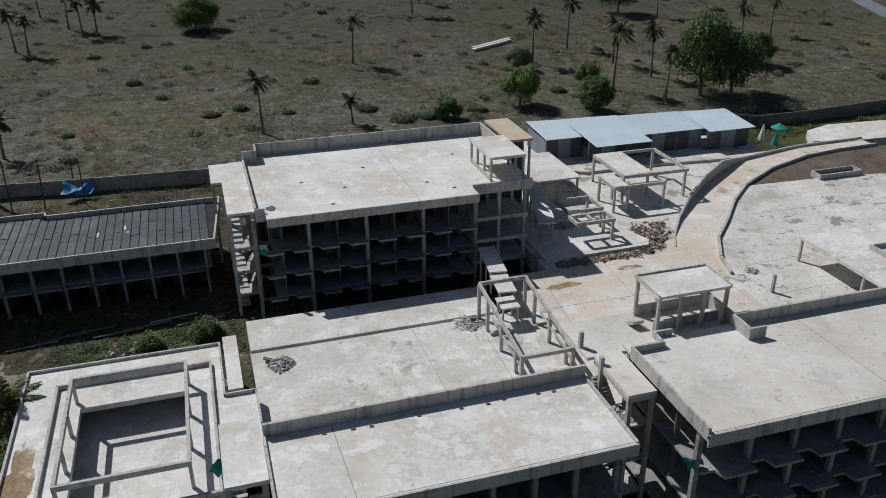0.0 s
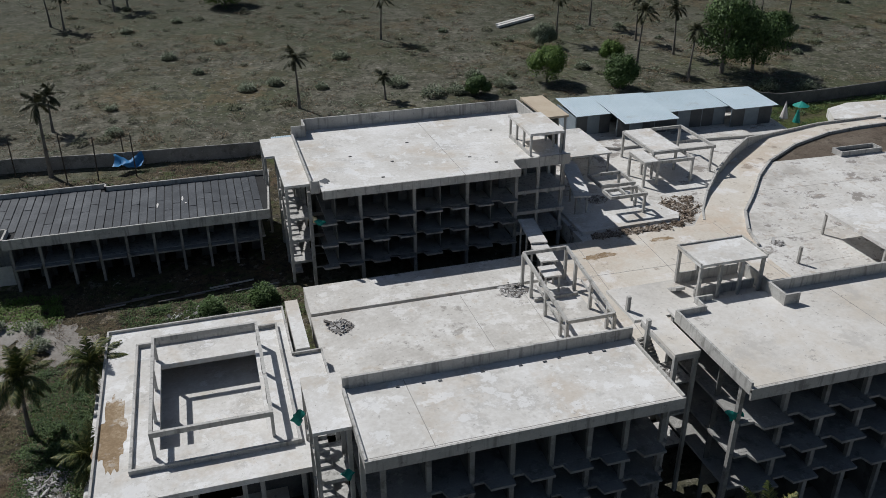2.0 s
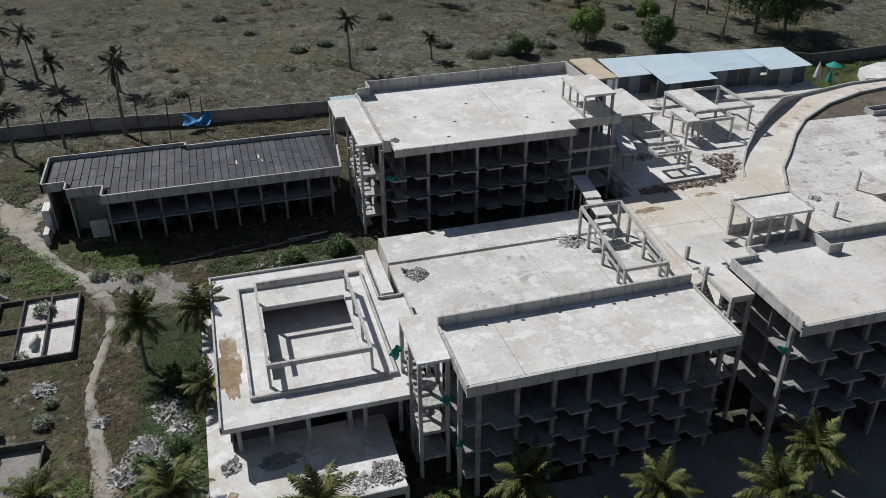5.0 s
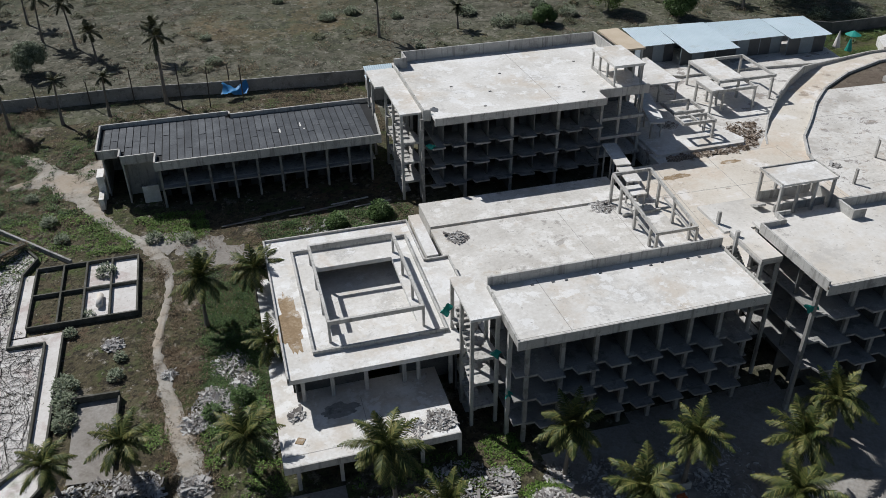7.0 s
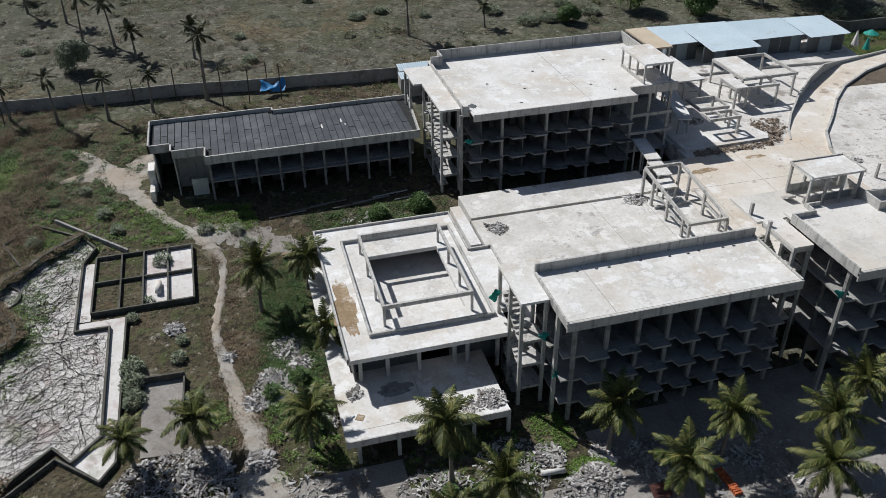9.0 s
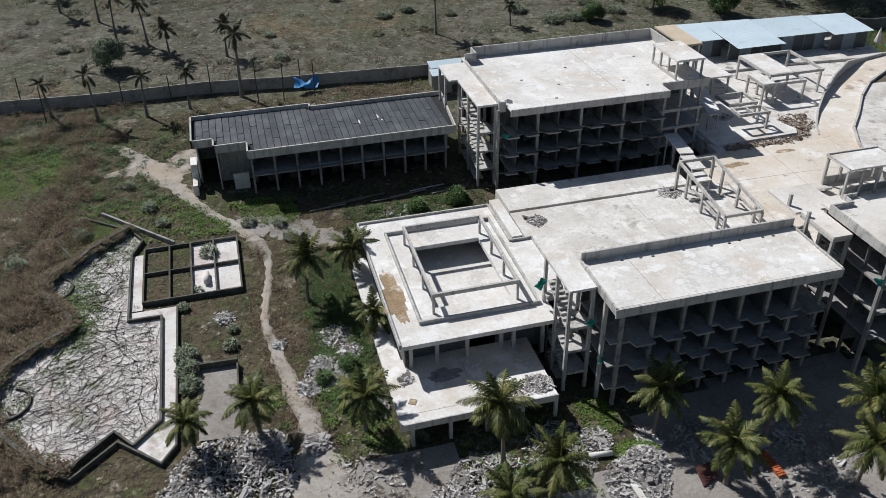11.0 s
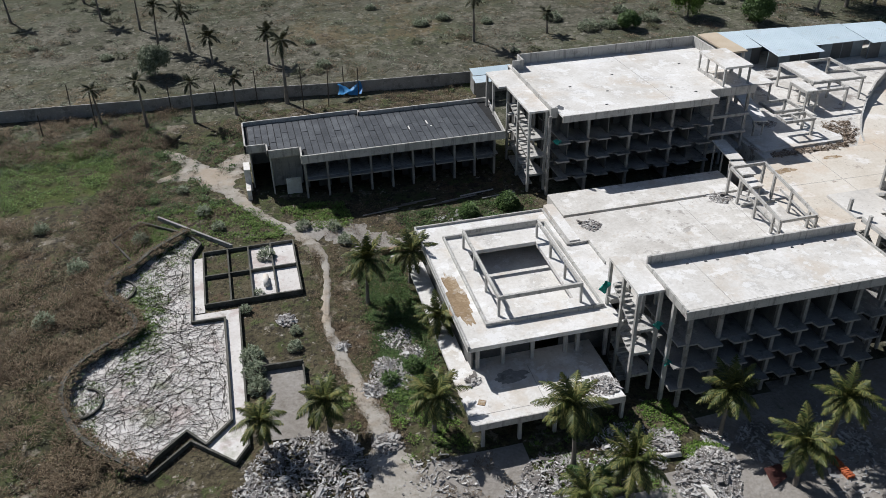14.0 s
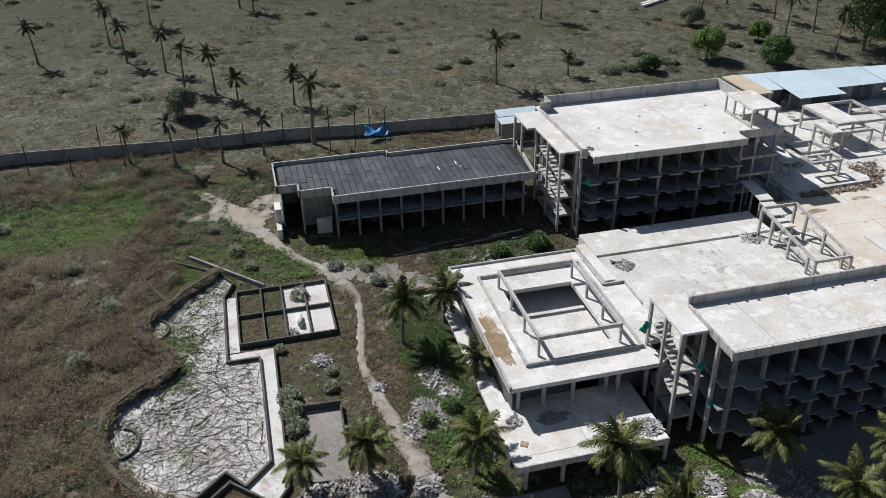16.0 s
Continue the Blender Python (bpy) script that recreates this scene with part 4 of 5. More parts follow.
def cone(cx, cy, z0, z1, r0, r1, n=10):
    v = [(cx + r0 * math.cos(2 * math.pi * i / n), cy + r0 * math.sin(2 * math.pi * i / n), z0) for i in range(n)] + [(cx + r1 * math.cos(2 * math.pi * i / n), cy + r1 * math.sin(2 * math.pi * i / n), z1) for i in range(n)]
    return v, [(i, (i + 1) % n, n + (i + 1) % n, n + i) for i in range(n)] + [tuple(range(n - 1, -1, -1)), tuple(range(n, 2 * n))]


mesh_part("canopy", *cone(93.4, 118.5, 5.2, 8.2, 0.75, 0.08), SCREED, tent)
mesh_part("pole", *cone(93.4, 118.5, 4.4, 8.4, 0.04, 0.04), CONCRETE, tent)
net = thing("umbrella", (96.5, 118.5, 4.5), "teal sun umbrella, half folded", "umbrella")
mesh_part("canopy", *cone(96.8, 118.6, 7.2, 8.0, 1.5, 0.1), TEAL, net)
mesh_part("pole", *cone(96.8, 118.6, 4.4, 8.1, 0.05, 0.05), CONCRETE, net)
mesh_part("drape", *cone(95.6, 117.6, 4.5, 6.8, 0.7, 0.15), TEAL, net)

# ---- boundary walls ----
bwall = thing("boundary_wall", (-30, 136, 3.9), "long grey concrete boundary wall with piers", "wall", "boundary walls")
BW = [(-160, 138.6), (-120, 137.4), (-79, 135.6), (-59, 134.2), (-39, 134.3), (-25, 132.8), (2, 131.3), (10, 130.9)]
for (xa, ya), (xb, yb) in zip(BW, BW[1:]):
    n = max(1, int((xb - xa) / 5))
    for i in range(n):
        t0, t1 = i / n, (i + 1) / n
        p = Vector((xa + (xb - xa) * t0, ya + (yb - ya) * t0, 0))
        q = Vector((xa + (xb - xa) * t1, ya + (yb - ya) * t1, 0))
        p.z, q.z = ground_z(*p.xy) + 2.25, ground_z(*q.xy) + 2.25
        v, f = beam_data(p, q, 0.18, 2.9)
        # Darker concrete stands in for shade on the wall's sunless seaward face.
        mesh_part("wall_panel", v, f, SHADE_GRIMY, bwall)
        part("pier", [(p.x - 0.18, p.y - 0.18, p.z - 2.9, p.x + 0.18, p.y + 0.18, p.z + 0.06)], SHADE_GRIMY, bwall)
ewall = thing("boundary_wall", (120, 128, 4), "dark grey boundary wall beyond the drive", "wall", "boundary walls")
chain(ewall, "wall_panel", [(92, 134), (100.6, 129.5), (112, 129.6), (131, 131), (170, 134)], 0.25, 2.3, ground_z, SHADE_RAW)
lean = thing("lean_to", (5, 126, 3.6), "small lean-to with a pale tin roof by the wall", "shed")
for xa, xb, y0, y1, z0 in ((1.6, 9.8, 125.6, 128.6, 7.3), (1.2, 5.2, 122.8, 125.4, 6.9)):
    v, f = tin_bay(xa, xb, y0, y0, y1, y1, z0, z0 + 0.35)
    mesh_part("roof_sheet", v, f, TIN, lean)
part("wall_panel", [(1.4, 123.2, 3.2, 5.0, 123.3, 6.85), (1.9, 126.0, 3.2, 9.5, 126.1, 7.25), (1.8, 126.1, 3.2, 1.9, 128.4, 7.25), (9.5, 126.1, 3.2, 9.6, 128.4, 7.25)], SHADE_GRIMY, lean)

# ---- timber poles along the wall ----
POLES = [(-71.4, 136.0, 6.0), (-66.7, 129.2, 7.0), (-53.8, 132, 5.7), (-45.6, 133, 4.7), (-38.4, 132.8, 6.2), (-30.3, 128.1, 8), (-25.7, 127.7, 7.2), (-21.9, 133.6, 5), (-20, 127.8, 7), (-75.5, 128.6, 4), (-83, 131, 5.5), (-91, 133, 6)]
for px, py, h in POLES:
    z0 = ground_h(px, py)
    po = thing("timber_pole", (px, py, z0), "bare dark timber pole standing in the scrub", "pole", "poles")
    a = random.uniform(-0.03, 0.06) * h
    v, f = cone(px, py, z0 - 0.4, z0 + h, 0.11, 0.09, 7)
    v = [(x + (a if z > z0 else 0), y, z) for x, y, z in v]
    mesh_part("shaft", v, f, DARKWOOD, po)
tarp = thing("blue_tarp", (-21, 131, 4), "crumpled blue tarpaulin slung between poles", "tarp")
tv, tf = [], []
for i in range(13):
    for j in range(7):
        u, w = i / 12, j / 6
        tv.append((-23.4 + 4.4 * u + 0.3 * math.sin(4 * w), 131.6 - 1.9 * w + 0.3 * math.sin(7 * u + 3 * w), 6.2 - 1.9 * w * (0.6 + 0.4 * u) - 0.8 * math.sin(math.pi * u) * (1 - w) + 0.25 * math.sin(9 * u + 5 * w) + 0.12 * math.sin(21 * u)))
for i in range(12):
    for j in range(6):
        a = i * 7 + j
        tf.append((a, a + 7, a + 8, a + 1))
mesh_part("sheet", tv, tf, BLUE, tarp, smooth=True)

# ---- basin, planters and pit west of the track ----
basin = thing("drained_basin", (-55, 68, -0.5), "drained free-form pool basin with a white vine-strewn floor", "basin")
B_OUT = [(-51.0, 85.3), (-49.6, 88.6), (-51.5, 91.6), (-55.9, 88.0), (-58.4, 84.9), (-61.0, 83.0), (-61.8, 80.6), (-60.9, 78.2), (-59.0, 75.4), (-57.8, 73.0), (-58.2, 71.0), (-60.5, 69.6), (-63.0, 67.6), (-64.9, 65.2), (-65.4, 62.3), (-64.7, 59.0), (-62.7, 54.9), (-59.9, 51.8), (-56.7, 48.9), (-51.8, 53.4), (-49.8, 51.0), (-47.0, 53.8), (-47.0, 71.4), (-51.0, 71.5)]
def smooth_line(pts):
    out = []
    for i in range(len(pts) - 1):
        p0, p1, p2, p3 = (Vector(pts[max(0, min(len(pts) - 1, i + k))]) for k in (-1, 0, 1, 2))
        for k in range(4):
            t = k / 4
            q = 0.5 * ((2 * p1) + (p2 - p0) * t + (2 * p0 - 5 * p1 + 4 * p2 - p3) * t * t + (3 * p1 - p0 - 3 * p2 + p3) * t ** 3)
            out.append((q.x, q.y))
    return out + [pts[-1]]


B_OUT = B_OUT[:2] + smooth_line(B_OUT[2:19]) + B_OUT[19:]
WEST = B_OUT[2:67]
mesh_part("basin_floor", [(x, y, ground_z(x, y) + 0.0) for x, y in B_OUT], [tuple(range(len(B_OUT)))], POND, basin, "white stained basin floor")
chain(basin, "basin_wall", WEST, 0.5, 1.0, ground_z, MOSS)
chain(basin, "basin_wall", B_OUT[66:] + B_OUT[:3], 0.26, 0.45, ground_z, MOSS)
chain(basin, "basin_wall", [(-45.1, 73.0), (-45.4, 49.9), (-46.9, 47.8), (-51.4, 51.9), (-55.8, 48.1), (-56.7, 48.9)], 0.22, 0.4, ground_z, MOSS)
mesh_part("side_walk", [(x, y, ground_z(x, y) + 0.02) for x, y in [(-46.9, 53.7), (-49.7, 50.9), (-46.9, 48.2), (-45.5, 50), (-45.2, 73.2), (-50.9, 73.2), (-50.9, 71.6), (-46.9, 71.5)]], [tuple(range(8))], POND, basin)
chain(basin, "coping", [(-55.5, 96.9), (-50.4, 91.9), (-45.4, 87.0)], 0.3, 0.5, ground_z, SHADE_GRIMY)
chain(basin, "coping", [(-51.5, 91.7), (-58.1, 96.5), (-61.9, 92.6), (-58.5, 86.0)], 0.22, 0.35, ground_z, MOSS)
for cx, cy in ((-60.6, 80.4), (-63.4, 60.6)):
    chain(basin, "inner_curb", [(cx + 2.4 * math.cos(a), cy + 2.4 * math.sin(a)) for a in np.linspace(-1.6, 1.3, 9)], 0.2, 0.3, ground_z, MOSS)
plant = thing("planter_grid", (-43, 80, 0.5), "grid of low walled planting beds", "planter")
PX, PY = [-49.3, -46.0, -43.2, -40.1, -36.9], [74.4, 80.4, 86.0]
for x in PX:
    chain(plant, "bed_wall", [(x, PY[0]), (x, PY[2])], 0.22, 0.55, ground_z, MOSS)
for y in PY:
    chain(plant, "bed_wall", [(PX[0], y), (PX[-1], y)], 0.22, 0.55, ground_z, MOSS)
for i in range(4):
    for j in range(2):
        q = [(PX[i], PY[j]), (PX[i + 1], PY[j]), (PX[i + 1], PY[j + 1]), (PX[i], PY[j + 1])]
        mesh_part("bed", [(x, y, ground_z(x, y) + 0.06) for x, y in q], [(0, 1, 2, 3)], POND if i > 1 else SCRUB, plant)
mesh_part("side_strip", [(x, y, ground_z(x, y) + 0.03) for x, y in [(-50.9, 73.4), (-49.4, 73.4), (-49.4, 85.4), (-50.9, 85.4)]], [(0, 1, 2, 3)], POND, plant)
pipe = thing("pipe_segment", (-40.8, 78.5, 0.6), "short pale concrete pipe lying in a bed", "pipe")
v, f = cone(0, 0, 0, 2.2, 0.4, 0.4, 14)
mesh_part("tube", [(-41.3 + x, 76.5 + z, 0.8 + y) for x, y, z in v], f, SCREED, pipe, smooth=True)
pit = thing("sunken_slab", (-40.4, 55, -1.2), "grey gravelled slab framed by low walls", "slab")
mesh_part("slab", [(x, y, ground_z(x, y) + 0.05) for x, y in [(-43.1, 50.0), (-38.8, 49.6), (-38.5, 60.6), (-43.0, 60.8)]], [(0, 1, 2, 3)], SAND, pit)
chain(pit, "low_wall", [(-43.6, 60.9), (-38.4, 60.7)], 0.25, 0.9, ground_z, MOSS)
chain(pit, "low_wall", [(-38.4, 60.5), (-38.8, 51.4)], 0.2, 0.6, ground_z, MOSS)


# ---- vines, tufts, rubble ----
rng = np.random.default_rng(5)


def inside(x, y, poly):
    c = False
    for (xa, ya), (xb, yb) in zip(poly, poly[1:] + poly[:1]):
        if (ya > y) != (yb > y) and x < (xb - xa) * (y - ya) / (yb - ya) + xa:
            c = not c
    return c


def vines(count):
    V, F = [], []
    for _ in range(count):
        while True:
            x, y = rng.uniform(-65, -46), rng.uniform(48, 92)
            if inside(x, y, B_OUT):
                break
        a = rng.uniform(0, 6.28)
        r = rng.uniform(0.006, 0.021)
        turn = rng.normal(0, 0.05)
        prev = None
        for k in range(int(rng.integers(4, 13))):
            z = ground_z(x, y) + 0.06 + r
            s = (-math.sin(a) * r, math.cos(a) * r)
            k0 = len(V)
            V += [(x - s[0], y - s[1], z - r * 0.6), (x + s[0], y + s[1], z - r * 0.6), (x, y, z + r)]
            if prev is not None:
                for i, j in ((0, 1), (1, 2), (2, 0)):
                    F.append((prev + i, prev + j, k0 + j, k0 + i))
            prev = k0
            a += turn + rng.normal(0, 0.2)
            x, y = x + 0.6 * math.cos(a), y + 0.6 * math.sin(a)
            if not inside(x, y, B_OUT):
                break
    tagged(new("dead_vines", mesh_from("dead_vines", V, F, VINE)), "tangle of dead brown vines over the basin floor", "vines", "", "stuff")


vines(1600)


def tufts(name, centres, leaves, mat, label, category, size=(0.16, 0.4), spread=0.5, height=0.6, wide=0.06, ground=ground_h):
    """Many small leaves in clumps: each leaf a narrow bent blade."""
    V, F = [], []
    for cx, cy, s in centres:
        g = ground(cx, cy) - 0.05
        n = max(3, int(leaves * min(4.0, s ** 1.4)))
        k_leaf = s ** 0.35
        a = rng.uniform(0, 6.283, n)
        rr = np.sqrt(rng.uniform(0, 1, n)) * spread * s
        ln = rng.uniform(size[0], size[1], n) * k_leaf
        up = rng.uniform(0.15, 1.0, n)
        hz = rng.uniform(0, 1, n) ** 1.5 * height * s * (1 - (rr / (spread * s + 1e-6)) ** 2 * 0.8)
        b = a + rng.normal(0, 0.9, n)
        for i in range(n):
            x, y, z = cx + rr[i] * math.cos(a[i]), cy + rr[i] * math.sin(a[i]), g + hz[i]
            dx, dy = math.cos(b[i]) * ln[i], math.sin(b[i]) * ln[i]
            w = wide * k_leaf * (0.6 + 0.8 * up[i])
            sx, sy = -math.sin(b[i]) * w, math.cos(b[i]) * w
            k = len(V)
            V += [(x - sx * 0.5, y - sy * 0.5, z), (x + sx * 0.5, y + sy * 0.5, z), (x + dx * 0.55 + sx, y + dy * 0.55 + sy, z + ln[i] * up[i] * 0.7), (x + dx * 0.55 - sx, y + dy * 0.55 - sy, z + ln[i] * up[i] * 0.7), (x + dx, y + dy, z + ln[i] * up[i] * 0.75)]
            F += [(k, k + 1, k + 2, k + 3), (k + 3, k + 2, k + 4)]
    tagged(new(name, mesh_from(name, V, F, mat)), label, category, "", "stuff")


def scatter(n, box, smin, smax, keep=lambda x, y: True, power=2.0):
    out = []
    while len(out) < n:
        x, y = rng.uniform(box[0], box[2]), rng.uniform(box[1], box[3])
        n_bias = noise.noise(Vector((x * 0.05, y * 0.05, 11)))
        if keep(x, y) and rng.uniform(-0.6, 0.6) < n_bias:
            out.append((x, y, smin + (smax - smin) * rng.uniform(0, 1) ** power))
    return out


SOLID = [(-23, 44, -2, 77), (-5, 41, 32, 83), (-42, 95.5, 38, 113), (27, 37, 140, 134), (-50, 48, -36, 88)]


def clear(x, y):
    if any(in_box(x, y, b) for b in SOLID):
        return False
    return not inside(x, y, B_OUT)


def off_track(x, y):
    line = [(-48.5, 110), (-45.4, 102.2), (-40, 96), (-33.7, 87), (-31.6, 81.2), (-34, 72.3), (-33.4, 62.2), (-31.9, 52.8), (-31, 45.7), (-31.1, 38.8), (-30, 28)]
    for (xa, ya), (xb, yb) in zip(line, line[1:]):
        t = max(0, min(1, ((x - xa) * (xb - xa) + (y - ya) * (yb - ya)) / ((xb - xa) ** 2 + (yb - ya) ** 2)))
        if math.hypot(x - xa - t * (xb - xa), y - ya - t * (yb - ya)) < 1.6:
            return False
    return clear(x, y)


def off_meadow(x, y):
    return off_track(x, y) and ((x + 76) / 15) ** 2 + ((y - 114) / 11) ** 2 > 1


tufts("field_scrub", scatter(6500, (-150, 139, 230, 300), 0.5, 2.4, power=3), 26, LEAF_DRY, "low dry scrub dotted over the field", "scrub", spread=0.8, height=0.35, wide=0.04)
tufts("field_grass", scatter(3600, (-150, 139, 230, 300), 0.4, 1.8, power=2), 20, LEAF_GREY, "sparse grey-green weeds in the field", "weeds", spread=0.9, height=0.25)
tufts("dry_brush", scatter(2000, (-112, 38, -58, 126), 0.8, 2.6, off_meadow), 75, LEAF_DRY, "dense dry brown brush", "brush", spread=0.9, height=0.7, wide=0.026, size=(0.16, 0.45))
tufts("brush_weeds", scatter(650, (-112, 38, -58, 132), 0.5, 1.5, off_track), 36, LEAF_OLIVE, "olive weeds among the dry brush", "weeds", spread=0.9, height=0.4)
tufts("dry_grass", scatter(1700, (-62, 30, -20, 134), 0.4, 1.2, off_track), 42, LEAF_DRY, "dry tan grass round the buildings", "grass", spread=0.8, height=0.3, wide=0.025)
tufts("dry_grass", scatter(500, (-42, 112, 2, 134), 0.4, 1.2), 42, LEAF_DRY, "dry tan grass below the boundary wall", "grass", spread=0.8, height=0.3, wide=0.025)
tufts("wall_brush", scatter(520, (-100, 119, -40, 133), 0.6, 2.2, off_track) + scatter(160, (-42, 113, 0, 130), 0.5, 1.3), 80, LEAF_DRY, "dry brush along the foot of the boundary wall", "brush", spread=0.9, height=0.6, wide=0.025, size=(0.16, 0.45))
tufts("wall_green", scatter(420, (-100, 116, -40, 133), 0.5, 1.5, off_track) + scatter(120, (-42, 112, 0, 130), 0.4, 1.0) + scatter(260, (-62, 98, -44, 118), 0.4, 1.1, off_track), 55, LEAF, "dark green weeds below the boundary wall", "weeds", spread=0.8, height=0.4)
tufts("track_verge", [(x + rng.choice((-1, 1)) * rng.uniform(0.7, 1.9), y + rng.normal(0, 0.6), rng.uniform(0.3, 0.8)) for x, y in [(-33.2 - 0.13 * (78 - q) if q > 67 else -34.6 + 0.155 * (67.7 - q), q) for q in np.linspace(46, 84, 150)] for _ in range(3)], 36, LEAF_DRY, "dry grass creeping over the verge of the track", "grass", spread=0.7, height=0.3, wide=0.03)
tufts("green_creeper", scatter(620, (-29.5, 50, -22.5, 80), 0.6, 1.2, off_track) + scatter(330, (-21, 79, 0, 89.5), 0.6, 1.1, off_track), 60, LEAF, "green creeper covering the ground beside the walls", "creeper", size=(0.12, 0.28), spread=0.9, height=0.3, wide=0.05)
tufts("green_weeds", scatter(300, (-44, 88, -28, 97), 0.4, 1.0, off_track) + scatter(220, (-37, 44, -23, 56), 0.4, 1.1, off_track) + scatter(150, (-16, 33, -4, 44), 0.4, 0.9) + [(x, y, 0.4) for x, y in zip(rng.uniform(-3.2, 1.0, 150), rng.uniform(39.5, 45, 150))] + [(x, y, 0.8) for x, y in zip(rng.normal(1.6, 1.0, 60), rng.normal(37.3, 0.5, 60))] + scatter(300, (-60, 84, -37, 100), 0.4, 0.9, off_track) + [(x, y, 0.8) for x, y in zip(rng.normal(-57.6, 1.6, 330), rng.normal(74.5, 4.5, 330)) if inside(x, y, B_OUT)] + [(x, y, 0.7) for x, y in zip(rng.uniform(-65, -61, 60), rng.uniform(55, 64, 60)) if inside(x, y, B_OUT)] + [(x, y, 0.7) for x, y in zip(rng.uniform(-56, -49.5, 110), rng.uniform(84, 91, 110)) if inside(x, y, B_OUT)] + [(x, y, 0.6) for x, y in zip(rng.uniform(-61, -52, 120), rng.uniform(88, 96, 120))], 44, LEAF_LIGHT, "patches of bright green weeds", "weeds", spread=0.8, height=0.25)
tufts("wall_weeds", [(x + rng.normal(0, 0.45), y + rng.normal(0, 0.45), rng.uniform(0.5, 1.1)) for x, y in WEST for _ in range(7)], 46, LEAF_DRY, "dry weeds overgrowing the basin wall", "weeds", size=(0.12, 0.35), spread=0.7, height=0.5, ground=lambda x, y: ground_z(x, y) + 0.75)
tufts("wall_creeper", [(x + rng.normal(0, 0.4), y + rng.normal(0, 0.4), rng.uniform(0.4, 0.9)) for x, y in WEST for _ in range(4)], 40, LEAF, "green creeper hanging over the basin wall", "creeper", size=(0.12, 0.3), spread=0.7, height=0.5, ground=lambda x, y: ground_z(x, y) + 0.65)
tufts("verge_weeds", [(x, y, 1.2) for x, y in zip(rng.uniform(92, 140, 260), rng.uniform(112, 129, 260)) if not (102 < x and 112.5 < y < 124)], 40, LEAF, "green weeds along the eastern wall", "weeds", spread=1.0, height=0.3)
tufts("meadow", scatter(1500, (-110, 104, -60, 125), 0.5, 1.2, off_track), 40, LEAF_LIGHT, "low green meadow near the boundary wall", "meadow", spread=1.1, height=0.15)
tufts("bed_weeds", [(x, y, rng.uniform(0.3, 0.7)) for x, y in zip(rng.uniform(-49, -43.4, 60), rng.uniform(74.8, 85.6, 60))] + [(x, y, rng.uniform(0.2, 0.45)) for x, y in zip(rng.uniform(-43, -37.2, 40), rng.uniform(74.8, 85.6, 40))], 46, LEAF_OLIVE, "olive weeds in the planting beds", "weeds", size=(0.1, 0.26), spread=0.8, height=0.5)
tufts("grey_bushes", [(-44.2, 63.5, 2.2), (-44.0, 60.8, 2.3), (-43.8, 58.2, 2.0), (-39, 64, 1.4), (-38.6, 67, 1.1), (-44.4, 72.5, 1.2), (-40.8, 83.5, 2.0), (-42.5, 75.5, 1.1), (-35, 89.5, 1.7), (-30.6, 88, 1.5), (-29.5, 84.5, 1.7), (-49, 97, 1.7), (-47, 92.5, 1.5), (-66, 87, 2.2), (-69, 76, 2.2), (-58, 92, 1.8), (-72, 98, 1.8), (-79, 66, 2.2), (-84, 112, 1.8), (-52, 104, 1.4)], 170, LEAF_GREY, "grey-green leafy bushes", "bushes", size=(0.15, 0.34), spread=0.6, height=0.9)
tufts("green_bushes", [(-10.5, 86.5, 2.4), (-4.2, 87.5, 2.8), (-7.5, 84, 1.5), (-25.8, 57.2, 1.8), (-26.2, 66.5, 1.3), (-24.6, 49.5, 1.6), (-29.0, 55.6, 1.6), (-13.5, 37.5, 1.4), (-10.6, 36.8, 1.5)], 260, LEAF, "dark green leafy bushes", "bushes", spread=0.6, height=0.9)
tufts("field_shrubs", scatter(420, (-140, 138, 220, 290), 0.7, 2.2, power=2), 70, LEAF_OLIVE, "small olive shrubs over the dry field", "shrubs", size=(0.14, 0.32), spread=0.7, height=0.6)
tufts("field_bushes", scatter(60, (-140, 140, 220, 280), 1.5, 3.2, power=2) + [(30.5, 160, 3.4), (36, 152, 4), (41, 152, 3.2), (52, 154, 3.4), (104, 138, 4), (112, 136, 3.4), (150, 150, 4)], 130, LEAF_GREY, "scattered low bushes in the field", "bushes", size=(0.2, 0.4), spread=0.6, height=0.6)


def rubble(name, heaps, mat, label):
    V, F = [], []
    for cx, cy, z, r, n, h in heaps:
        for _ in range(int(n * 6.5)):
            a, d = rng.uniform(0, 6.283), math.sqrt(rng.uniform(0, 1)) * r
            x, y = cx + d * math.cos(a), cy + d * math.sin(a)
            s = min(0.22, np.exp(rng.normal(-2.95, 0.5)))
            sx, sy, sz = s * rng.uniform(1.0, 4.5), s * rng.uniform(0.5, 1.3), s * rng.uniform(0.12, 0.45)
            base = (ground_h(x, y) if z is None else z) + h * max(0, 1 - (d / r) ** 1.5) * rng.uniform(0.2, 1)
            m = Euler((rng.normal(0, 0.3), rng.normal(0, 0.3), rng.uniform(0, 6.3))).to_matrix()
            k = len(V)
            for zz in (-sz, sz):
                for qx, qy in ((-sx, -sy), (sx, -sy * rng.uniform(0.6, 1)), (sx * rng.uniform(0.6, 1), sy), (-sx, sy)):
                    p = m @ Vector((qx, qy, zz))
                    V.append((x + p.x, y + p.y, base + sz * 0.5 + p.z))
            F += [tuple(i + k for i in ff) for ff in BOX_FACES]
    tagged(new(name, mesh_from(name, V, F, mat)), label, "rubble", "", "stuff")


